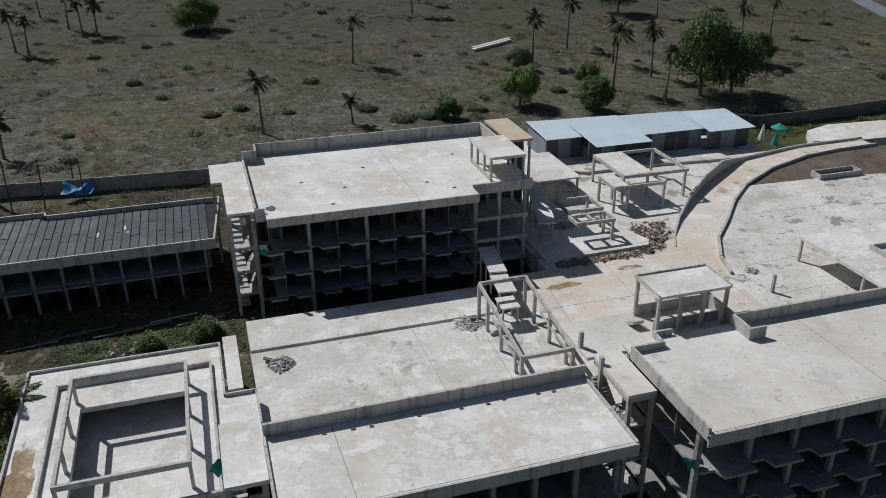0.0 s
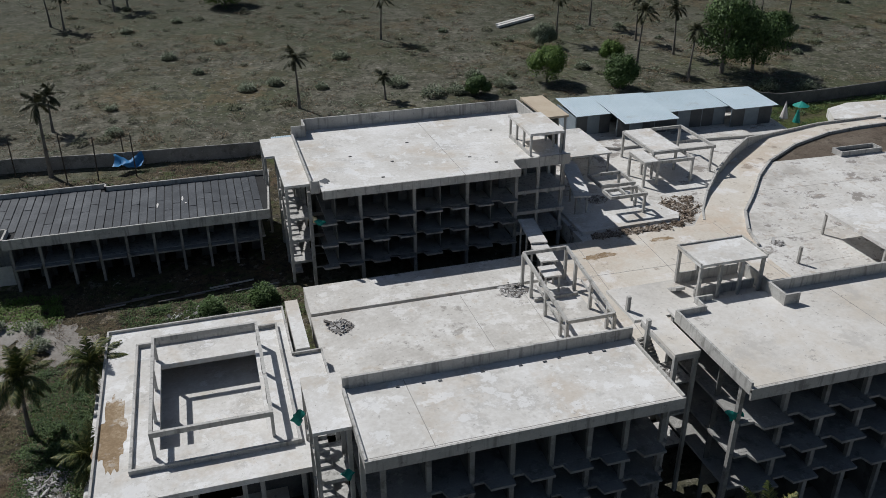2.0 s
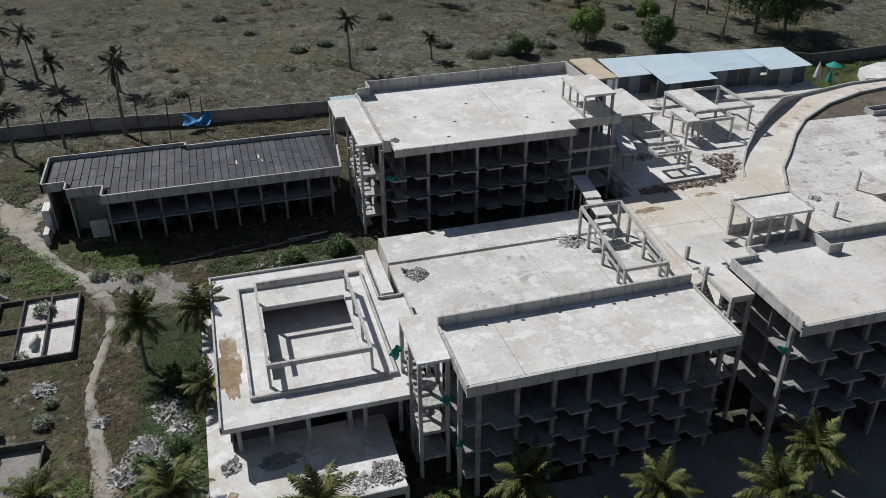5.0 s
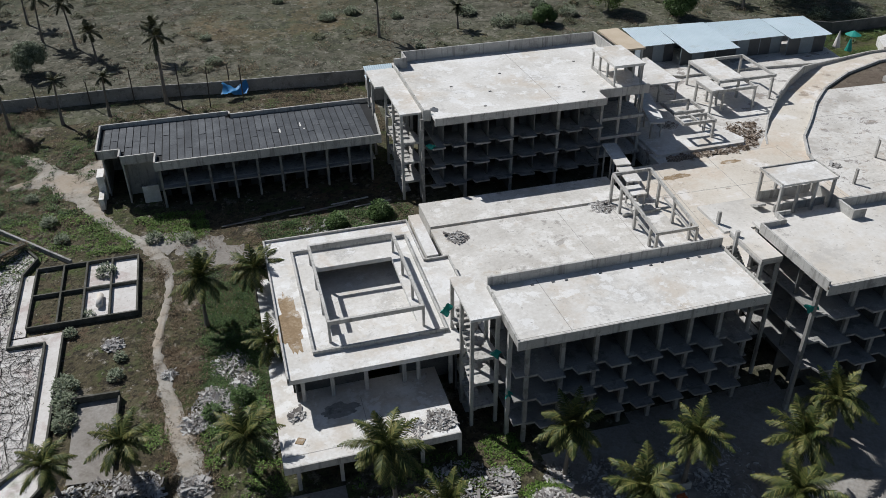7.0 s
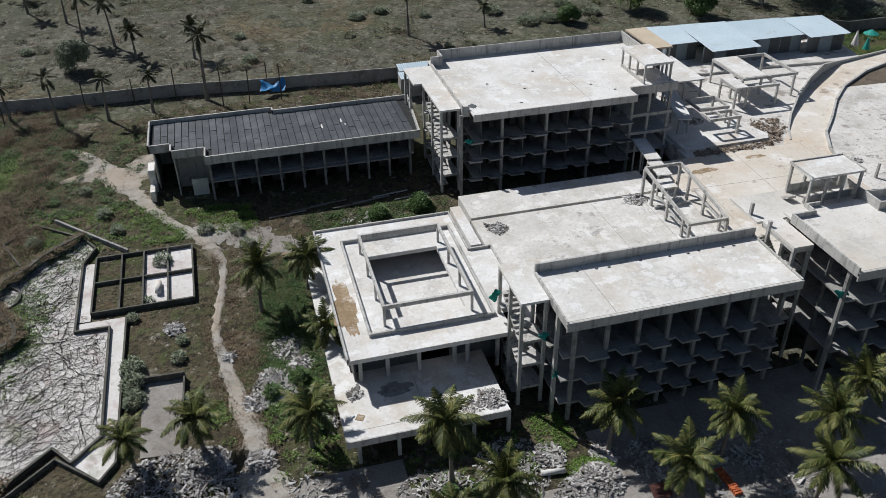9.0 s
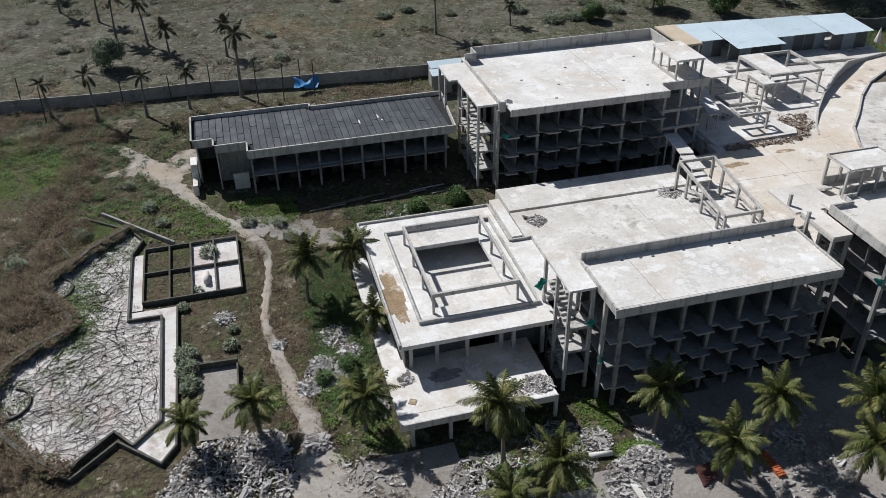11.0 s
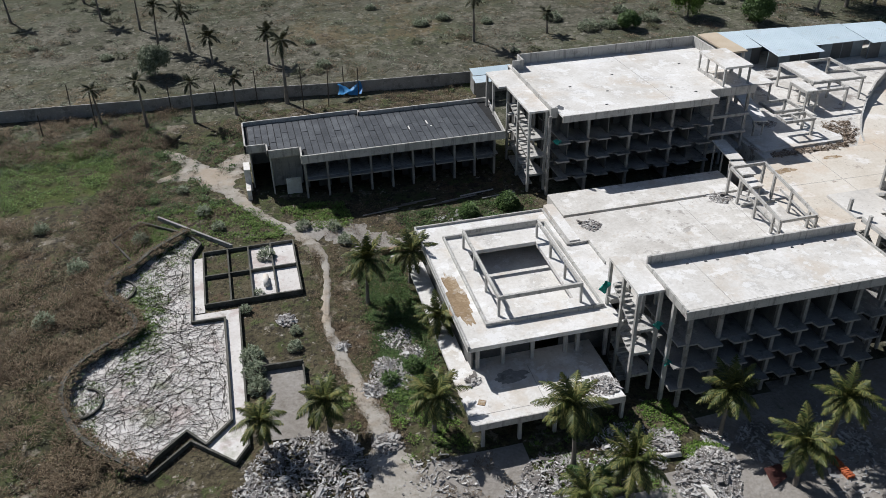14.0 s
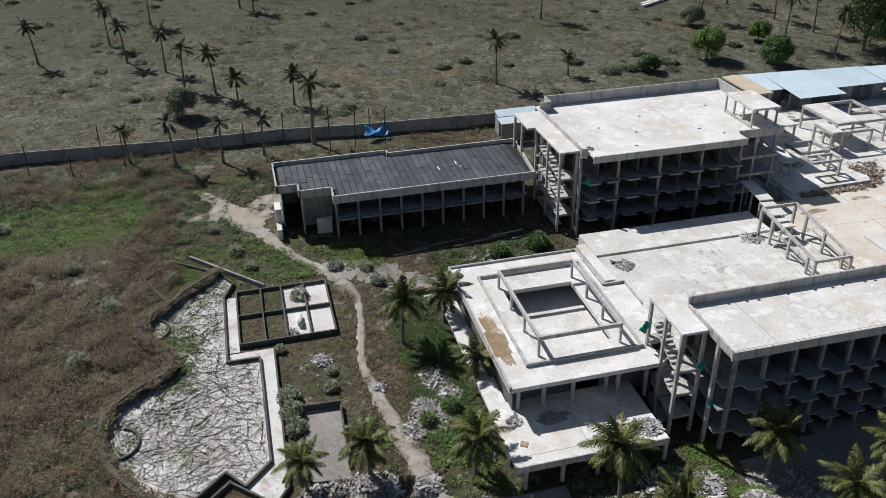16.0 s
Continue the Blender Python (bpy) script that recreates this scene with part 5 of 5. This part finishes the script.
rubble("rubble", [(-40, 44, None, 6.5, 520, 1.0), (-45, 41, None, 4, 200, 0.6), (-36.5, 47.5, None, 2.5, 120, 0.4), (1.2, 35.2, None, 2.6, 300, 1.1), (-0.5, 33.4, None, 3.4, 160, 0.4), (-2.4, 39.6, None, 1.8, 50, 0.2), (3.2, 38.6, None, 1.4, 70, 0.3), (17.5, 34.2, None, 1.8, 60, 0.2), (-33.4, 62.8, None, 0.8, 60, 0.35), (-30.8, 54.8, None, 1.5, 110, 0.35), (-28.8, 58.4, None, 1.4, 90, 0.35), (-25.4, 59.8, None, 1.6, 90, 0.5), (-31.2, 46.4, None, 1.5, 160, 0.6), (-15, 36.5, None, 4.5, 260, 0.5), (-19, 34, None, 4, 160, 0.3), (-26.6, 62.5, None, 2.2, 90, 0.4), (-28.3, 56.5, None, 2.8, 130, 0.4), (-6.5, 39, None, 4, 140, 0.3), (-24, 50, None, 1.6, 60, 0.3), (8, 36.5, None, 3, 90, 0.2), (17, 33, None, 7, 160, 0.1), (-27, 40, None, 4, 60, 0.1), (-39.5, 69.5, None, 1.2, 40, 0.4), (-13, 83, None, 5, 70, 0.2)], RUBBLE, "heaps of broken concrete and stone rubble")
rubble("roof_debris", [(-6.8, 45.4, 1.7, 1.5, 130, 0.35), (3.0, 73.2, 4.6, 1.3, 90, 0.3), (-20.6, 50.0, 1.7, 0.9, 40, 0.2), (24.0, 75.0, 4.6, 1.6, 60, 0.15), (44.5, 95.5, 4.9, 1.6, 80, 0.3), (61.5, 76.5, 4.55, 0.9, 30, 0.2), (-9.5, 44.8, 1.7, 1.5, 20, 0.02), (27.6, 48.0, 10.8, 1.2, 40, 0.2)], RUBBLE, "loose debris piled on the slabs")
rubble("gravel_border", [(x, y, 4.5, 1.0, 130, 0.1) for x, y in ((40, 85.2), (42, 85.3), (44, 85.3), (46, 85.3), (48, 85.2), (50, 85.2), (52, 85.5), (54, 86.5), (55, 88), (56, 90), (53, 90), (54.5, 92), (57.5, 92.5))] + [(55.5, 90.5, 4.45, 3.4, 500, 0.1)], GRAVEL, "brown broken gravel along the drive's edge")
tiles = thing("tile_stack", (13.5, 31.6, -2.5), "toppled stack of orange clay roof tiles", "tiles")
for i in range(13):
    for j in range(2):
        x, y = 13.3 + 0.42 * j + 0.03 * i, 33.2 - 0.26 * i
        part("tile", [(x - 0.2, y, ground_h(x, y) - 0.02, x + 0.2, y + 0.2, ground_h(x, y) + 0.34 + 0.04 * ((i * 5 + j) % 3))], TILE, tiles)
trough = thing("concrete_trough", (13.2, 34.6, -2.4), "low pale concrete trough standing on the sand", "trough")
part("side", [(11.6, 34.0, -2.6, 15.0, 34.15, -1.7), (11.6, 35.2, -2.6, 15.0, 35.35, -1.7), (11.6, 34.15, -2.6, 11.75, 35.2, -1.7), (14.85, 34.15, -2.6, 15.0, 35.2, -1.7)], CONCRETE, trough)
part("bottom", [(11.75, 34.15, -2.6, 14.85, 35.2, -2.2)], SHADE_GRIMY, trough)
pipe2 = thing("pipe_segment", (-2.9, 37.3, -2.1), "short white concrete pipe lying among the rubble", "pipe")
v, f = cone(0, 0, 0, 2.4, 0.3, 0.3, 12)
mesh_part("tube", [(-4.0 + z, 37.5 + x - 0.12 * z, ground_h(-3, 37.4) + 0.28 + y) for x, y, z in v], f, SCREED, pipe2, smooth=True)
sheet = thing("metal_sheet", (6.5, 32.3, -2.5), "rusty dark red metal sheet lying on the sand", "sheet")
v, f = prism([(5.5, 31.0), (7.5, 31.7), (7.6, 33.2), (5.6, 33.1)], -2.45, -2.38)
mesh_part("plate", [(x, y, z + 0.25 * (y - 31)) for x, y, z in v], f, RUST, sheet)
slab2 = thing("broken_slab", (-1.0, 32.0, -2.5), "white broken slab lying on the sand", "slab")
v, f = prism([(-1.4, 31.1), (-0.7, 31.0), (-0.8, 33.0), (-1.5, 33.1)], -2.6, -2.2)
mesh_part("plate", v, f, SCREED, slab2)


# ---- palms and trees ----
def frond(V, F, base, yaw, rise, length, droop, leaf, r):
    """One feathered leaf: a bending rib with two rows of drooping leaflets."""
    p = Vector(base)
    d = Vector((math.cos(yaw) * math.cos(rise), math.sin(yaw) * math.cos(rise), math.sin(rise)))
    n = 15
    step = length / n
    pts = [(p.copy(), d.copy())]
    for _ in range(n):
        p = p + d * step
        d = (d + Vector((0, 0, -droop))).normalized()
        pts.append((p.copy(), d.copy()))
    for i, (q, t) in enumerate(pts):
        s = t.cross(Vector((0, 0, 1))).normalized()
        u = s.cross(t)
        w = 0.05 * (1 - i / (n + 2))
        k = len(V)
        V += [q - s * w, q + s * w]
        if i:
            F.append((k - 2, k - 1, k + 1, k))
    for i in range(3, n * 3):
        t0 = i / (3 * n)
        a, b = pts[int(t0 * n)], pts[min(n, int(t0 * n) + 1)]
        q = a[0].lerp(b[0], t0 * n - int(t0 * n))
        t = a[1]
        s = t.cross(Vector((0, 0, 1))).normalized()
        ll = leaf * math.sin(math.pi * min(1, t0 * 0.85 + 0.12)) * r.uniform(0.8, 1.15)
        for side in (-1, 1):
            e = (s * side * 0.7 + t * 0.65 + Vector((0, 0, -r.uniform(0.1, 0.6)))).normalized() * ll
            k = len(V)
            w = t * 0.05
            V += [q - w, q + w, q + e * 0.6 + w * 0.9 + Vector((0, 0, 0.03)), q + e * 0.6 - w * 0.9 + Vector((0, 0, 0.03)), q + e + Vector((0, 0, -0.12 * ll))]
            F += [(k, k + 1, k + 2, k + 3), (k + 3, k + 2, k + 4)]


def palm(name, height, lean, fronds, length, seed, mat, label, group, leaf=0.8):
    r = random.Random(seed)
    ob = thing(name, (0, 0, 0), label, "palm tree", group)
    V, F = [], []
    rings, sides = 9, 8
    for i in range(rings + 1):
        t = i / rings
        rad = 0.24 * (1 - 0.5 * t) + 0.12 * (1 - t) ** 4
        cx, cy = lean[0] * t * t, lean[1] * t * t
        for k in range(sides):
            a = 2 * math.pi * k / sides
            V.append((cx + rad * math.cos(a), cy + rad * math.sin(a), -0.4 + (height + 0.4) * t))
        if i:
            for k in range(sides):
                a = (i - 1) * sides
                F.append((a + k, a + (k + 1) % sides, a + sides + (k + 1) % sides, a + sides + k))
    mesh_part("trunk", V, F, BARK, ob, "slim ringed grey trunk", True)
    V, F = [], []
    top = (lean[0], lean[1], height)
    for i in range(fronds):
        u = (i + 0.5) / fronds
        rise = radians(80 - 112 * u + r.uniform(-12, 12))
        frond(V, F, top, i * 2.399 + r.uniform(-0.25, 0.25), rise, length * r.uniform(0.82, 1.08) * (0.75 + 0.25 * math.sin(math.pi * u)), r.uniform(0.05, 0.13), leaf, r)
    mesh_part("crown", V, F, mat, ob, "feathered arching fronds")
    return ob


P_LABEL = "coconut palm with arching yellow-green fronds"
near = [palm("coconut_palm", 8.3, (0.5, 0.4), 28, 4.5, 1, FROND, P_LABEL, "palms by the shore side", 1.05), palm("coconut_palm", 6.6, (-0.3, 0.5), 27, 4.4, 2, FROND, P_LABEL, "palms by the shore side", 1.0), palm("coconut_palm", 5.2, (0.3, -0.2), 25, 4.1, 3, FROND, P_LABEL, "palms by the shore side", 1.0)]
NEAR = [(0, -13.0, 38.8, 1.0), (1, 3.8, 38.6, 0.95), (0, 14.5, 34.6, 0.9), (2, 7.9, 30.9, 1.05), (1, -9.5, 32.5, 0.95), (1, 24.7, 31.4, 1.0), (1, -28.9, 70.1, 0.98), (2, -22.6, 73.0, 0.98), (2, -21.9, 59.8, 0.85), (2, -36.8, 49.7, 0.95), (2, -25.8, 47.1, 1.0), (2, -43.6, 49.1, 0.85), (2, -14.5, 31.5, 0.9), (1, 31, 35.0, 1.0), (1, 20.0, 27.0, 1.0)]
used = [False] * 3
for k, x, y, s in NEAR:
    m = pose(x, y, ground_h(x, y), 0, 0, random.uniform(0, 360)) @ Matrix.Scale(s, 4)
    if not used[k]:
        near[k].matrix_basis = m
        used[k] = True
    else:
        copy_thing(near[k], m @ Matrix.Diagonal([1 / v for v in near[k].scale] + [1]))
F_LABEL = "tall dark coconut palm in the dry field"
far = [palm("coconut_palm", 9.5, (0.5, 0.2), 18, 3.7, 11, FROND_FAR, F_LABEL, "palms in the field", 0.95), palm("coconut_palm", 6.2, (-0.4, 0.3), 18, 3.4, 12, FROND_FAR, F_LABEL, "palms in the field", 0.95)]
far.append(palm("coconut_palm", 6.8, (0.3, 0.2), 10, 2.6, 13, FROND_FAR, "thin sparse palm leaning by the boundary wall", "palms in the field", 0.7))
FAR = [(9.2, 151.3, 9.9), (34.6, 192.7, 9.6), (26.3, 152.2, 4.6), (-41.4, 263.5, 8), (-32.2, 245.4, 9), (-28, 235.7, 9), (-24.6, 237.6, 7.3), (-42.5, 224, 9), (-39, 219.9, 8.3), (-34.7, 151, 6.4), (61.6, 239.2, 9.5), (67.6, 254.1, 9.5), (75.8, 182.2, 10.4), (89.5, 192.5, 11), (94.4, 176.9, 9.5), (84.7, 158.1, 12.2), (97.6, 164.6, 10.4), (129.6, 217.6, 8), (90.9, 147, 10.6), (135, 184.5, 9), (149.1, 191.4, 9), (-58, 127.6, 8.5), (-49.8, 127.7, 7.5), (-42.4, 128.9, 7), (-66, 131, 6.5), (-33, 131.3, 11.8), (-45.9, 153.8, 5.8), (-50.4, 161.6, 9), (-56.8, 165.7, 9), (-61.1, 177.8, 9), (-70, 186, 9), (-75, 200, 9), (-90, 190, 9), (-66, 215, 9)]
usedf = [False] * 3
for i, (x, y, h) in enumerate(FAR):
    k = 2 if y < 134 else 0 if h > 7.6 else 1
    s = h / (9.5, 6.2, 6.8)[k]
    wide = 0.5 + 0.5 * s
    m = pose(x, y, ground_h(x, y), 0, 0, random.uniform(0, 360)) @ Matrix.Diagonal((wide, wide, s, 1))
    if not usedf[k]:
        far[k].matrix_basis = m
        usedf[k] = True
    else:
        copy_thing(far[k], m @ Matrix.Diagonal([1 / v for v in far[k].scale] + [1]))


def tree(x, y, h, r, seed, mat, label, stem=0.25):
    """Tapered trunk, forked limbs, and a crown of many small leaf cards in uneven clumps."""
    q = random.Random(seed)
    z0 = ground_h(x, y)
    ob = thing("tree", (x, y, z0), label, "tree", "field trees")
    datas = [cone(x, y, z0 - 0.3, z0 + h * stem * 1.4, 0.035 * h, 0.022 * h, 8)]
    clumps = []
    for i in range(26):
        a, e = q.uniform(0, 6.283), q.uniform(-0.55, 1.3)
        d = r * q.uniform(0.45, 0.85)
        c = Vector((x + d * math.cos(a) * math.cos(e), y + d * math.sin(a) * math.cos(e), z0 + h * (stem + 0.3) + 0.48 * h * (1 - stem) * math.sin(e)))
        clumps.append((c, r * q.uniform(0.32, 0.55)))
        if i < 7:
            datas.append(beam_data((x, y, z0 + h * stem), c, 0.02 * h, 0.02 * h))
    mesh_part("trunk", *merge(datas), BARK, ob)
    V, F = [], []
    for c, cr in clumps:
        for _ in range(560):
            dv = Vector((q.gauss(0, 1), q.gauss(0, 1), q.gauss(0, 0.8))).normalized()
            p = c + dv * cr * q.uniform(0.45, 1.15)
            n = (dv + Vector((q.uniform(-0.7, 0.7), q.uniform(-0.7, 0.7), q.uniform(-0.2, 0.9)))).normalized()
            t = n.orthogonal().normalized() * (0.018 * r + 0.11) * q.uniform(0.7, 1.5)
            b = n.cross(t)
            k = len(V)
            V += [p - t, p - b * 0.5, p + t, p + b * 0.6]
            F.append((k, k + 1, k + 2, k + 3))
    mesh_part("crown", V, F, mat, ob)


tree(61.3, 153.4, 7.0, 3.8, 1, LEAF_LIGHT, "bright green leafy tree behind the block")
tree(70.6, 177.9, 5.0, 2.6, 2, LEAF_GREY, "small grey-green tree in the field")
tree(74.5, 146, 6.0, 3.6, 3, LEAF, "dark bushy tree behind the shed")
tree(80.2, 161.9, 4.6, 2.4, 4, LEAF_LIGHT, "small green tree in the field")
tree(101, 150, 15.5, 7.4, 5, LEAF, "large dark spreading tree in the field")
tree(108, 149, 12.5, 6.4, 6, LEAF, "large dark spreading tree in the field")
tree(126.6, 166.1, 7.4, 3.6, 7, LEAF, "dark green tree in the field")
tree(120.6, 224.6, 10, 5.5, 8, LEAF, "dark tree far across the field")
tree(0.7, 236, 8.0, 5.6, 9, LEAF_LIGHT, "wide yellow-green tree far across the field")
tree(45, 150, 3.4, 2.4, 10, LEAF, "low dark bush-like tree by the wall")
tree(-57, 150, 5.5, 3.0, 12, LEAF_GREY, "thin grey-green tree by the wall")
for i, (dx, dy) in enumerate(((0, 0), (0.5, 2.0))):
    lg = thing("concrete_beam", (70 + dx, 198 + dy, 7.3), "long pale concrete beam lying in the field", "beam", "fallen beams")
    bars(lg, "bar", [((65.5 + dx, 195.5 + dy, 7.8), (78 + dx, 202.4 + dy, 8.1))], 0.9, 0.6, SCREED)
fence = thing("tin_fence", (200, 220, 8.5), "pale sheet-metal fence at the field's far edge", "fence")
chain(fence, "panel", [(212, 250), (206, 232), (201, 218), (195, 200), (196, 188)], 0.2, 2.6, ground_z, SHEDPALE)


# ---- joints, stains, cloth ----
def joints(name, lines, z, parent_label):
    ob = thing(name, (lines[0][0], lines[0][1], z), parent_label, "joint", "slab joints", "structure")
    for x0, y0, x1, y1 in lines:
        v, f = beam_data((x0, y0, z + 0.012), (x1, y1, z + 0.012), 0.06, 0.03)
        mesh_part("joint_strip", v, f, JOINT, ob)


joints("roof_joint", [(5.2, 42.7, 4.9, 51.5), (0.0, 42.85, 25.8, 42.85)], 12.4, "dark joint across the wing's roof")
joints("roof_joint", [(22.2, 88.0, 21.6, 110.4), (5.2, 109.4, 37.2, 109.4)], 14.4, "dark joint across the block's roof")
joints("roof_joint", [(46.0, 39.2, 45.6, 50.6), (29.6, 39.4, 70.8, 39.4)], 14.95, "dark joint across the wing's roof")
joints("roof_joint", [(25.0, 76.0, 24.6, 60.0), (18, 52.4, 17.6, 75.8)], 4.6, "dark joint across the podium")
joints("plaza_joint", [(36.0, 84.2, 33.5, 58.0), (45.0, 84.0, 43.5, 56.0), (56.8, 84.2, 57.0, 60.0), (31.2, 75.5, 57.2, 75.0)], 4.6, "fine dark joint across the plaza")
joints("terrace_joint", [(62, 78, 100, 80), (61, 70.5, 68, 70.8), (70, 92, 130, 90)], 4.58, "dark joint across the terrace slab")
joints("deck_joint", [(-14.0, 43.4, -13.9, 50.9), (-22.3, 44.7, -5.7, 44.8)], 1.7, "dark joint across the front terrace")


def blot(name, cx, cy, z, rx, ry, mat, label, seed):
    """A thin ragged patch lying on a slab."""
    q = random.Random(seed)
    pts = []
    for i in range(64):
        a = 2 * math.pi * i / 64
        k = 0.8 + 0.3 * noise.noise(Vector((math.cos(a) * 1.3, math.sin(a) * 1.3, seed))) + 0.2 * noise.noise(Vector((math.cos(a) * 4, math.sin(a) * 4, seed + 5))) + q.uniform(-0.05, 0.05)
        pts.append((cx + rx * k * math.cos(a), cy + ry * k * math.sin(a)))
    v, f = prism(pts, z, z + 0.006)
    tagged(new(name, mesh_from(name, v, f, mat)), label, "stain", "", "structure")


blot("mud_patch", -19.6, 60.0, 5.85, 1.7, 6.4, PATCH, "dried brown mud on the pavilion's roof", 1)
blot("water_stain", -16.2, 49.6, 1.7, 2.4, 1.3, SHADE_GRIMY, "black damp stain on the terrace", 2)
blot("water_stain", 4.9, 91.2, 14.4, 0.8, 1.0, MEMBRANE, "black damp stain at the roof's corner", 3)
blot("mud_patch", 37.5, 80.0, 4.6, 2.6, 0.9, PATCH, "dried brown mud on the plaza", 4)
blot("mud_patch", 47.5, 82.0, 4.6, 2.2, 0.6, PATCH, "dried brown mud on the plaza", 5)
blot("damp_stain", 14.5, 71.0, 4.6, 4.5, 2.2, GREYROOF, "grey damp stain on the podium", 6)
for i, (bx, by) in enumerate(((-15.8, 103.0), (-12.6, 104.4), (-12.2, 102.8))):
    blot("plaster_mark", bx, by, 8.735, 0.16, 1.0 if i < 2 else 0.3, SCREED, "white plaster mark on the membrane roof", 30 + i)
tile_sq = thing("floor_tile", (-20.9, 46.2, 1.7), "single loose red-brown square tile", "tile")
v, f = prism([(-21.2, 46.3), (-20.5, 45.9), (-20.1, 46.6), (-20.8, 47.0)], 1.7, 1.76)
mesh_part("tile", v, f, PATCH, tile_sq)


def cloth(x, y, z, w, h, seed):
    ob = thing("netting", (x, y, z), "scrap of teal safety netting caught on the concrete", "netting", "netting scraps")
    tv, tf = [], []
    for i in range(7):
        for j in range(7):
            u, t = i / 6 - 0.5, j / 6
            tv.append((x + w * u + 0.15 * math.sin(5 * t + seed), y + 0.3 * math.sin(6 * u + 3 * t + seed), z - h * t * (1 - 0.4 * abs(u))))
    for i in range(6):
        for j in range(6):
            a = i * 7 + j
            tf.append((a, a + 7, a + 8, a + 1))
    mesh_part("sheet", tv, tf, TEAL, ob, smooth=True)


cloth(-3.9, 53.8, 9.3, 1.0, 1.4, 1)
cloth(-1.0, 46.2, 8.6, 0.9, 0.8, 2)
cloth(3.6, 88.0, 10.7, 1.2, 0.7, 3)
cloth(29.6, 40.6, 11.8, 1.4, 0.9, 4)
cloth(-0.2, 44.6, 4.4, 0.7, 0.6, 5)


# ---- bits round the annex ----
part("white_wall", [(-42.3, 101.6, 1.2, -41.35, 104.4, 5.6), (-42.3, 98.9, 1.2, -41.6, 101.4, 3.4)], SCREED, annex, "pale rendered end wall")
part("white_wall", [(-36.2, 99.2, 1.2, -33.9, 99.4, 4.4)], SCREED, annex)
trench = thing("trench_wall", (-14, 81, 0.6), "crumbling brown trench wall of brick and earth", "wall")
chain(trench, "wall_piece", [(-25, 80.2), (-19, 80.6), (-13, 81.4), (-8, 82.2)], 0.4, 0.7, ground_z, PATCH)
chain(trench, "wall_piece", [(-24, 78.6), (-14, 79.2), (-4.5, 80.0)], 0.35, 0.5, ground_z, CONCRETE)
for i in range(7):
    x0, y0 = -26 + 3.1 * i, 90.2 + 0.7 * (i % 3)
    tb = thing("timber_plank", (x0, y0, ground_h(x0, y0)), "long weathered plank lying on the ground", "plank", "loose planks")
    bars(tb, "board", [((x0, y0, ground_h(x0, y0) + 0.22), (x0 + 5.5, y0 + 0.5, ground_h(x0 + 5.5, y0 + 0.5) + 0.25))], 0.22, 0.12, RUBBLE)

# ---- roof outlets ----
for i, ox in enumerate((4.2, 6.4, 7.8, 11.6, 15.0, 17.2, 18.6, 21.5, 22.8)):
    dr = thing("roof_outlet", (ox, 51.0, 12.4), "small dark drain stub on the roof", "drain", "roof drains")
    part("stub", [(ox - 0.16, 50.55 - 0.1 * (i % 3), 12.4, ox + 0.16, 50.75 - 0.1 * (i % 3), 12.47)], MEMBRANE, dr)
for i, (ox, oy) in enumerate(((12.1, 90.3), (14.4, 95.2), (18.0, 101.5), (24.6, 93.8), (27.3, 91.0), (30.8, 103.0), (9.5, 98.5))):
    dr = thing("roof_outlet", (ox, oy, 14.4), "small dark drain stub on the roof", "drain", "roof drains")
    part("stub", [(ox - 0.2, oy - 0.12, 14.4, ox + 0.2, oy + 0.12, 14.47)], SHADE_RAW, dr)
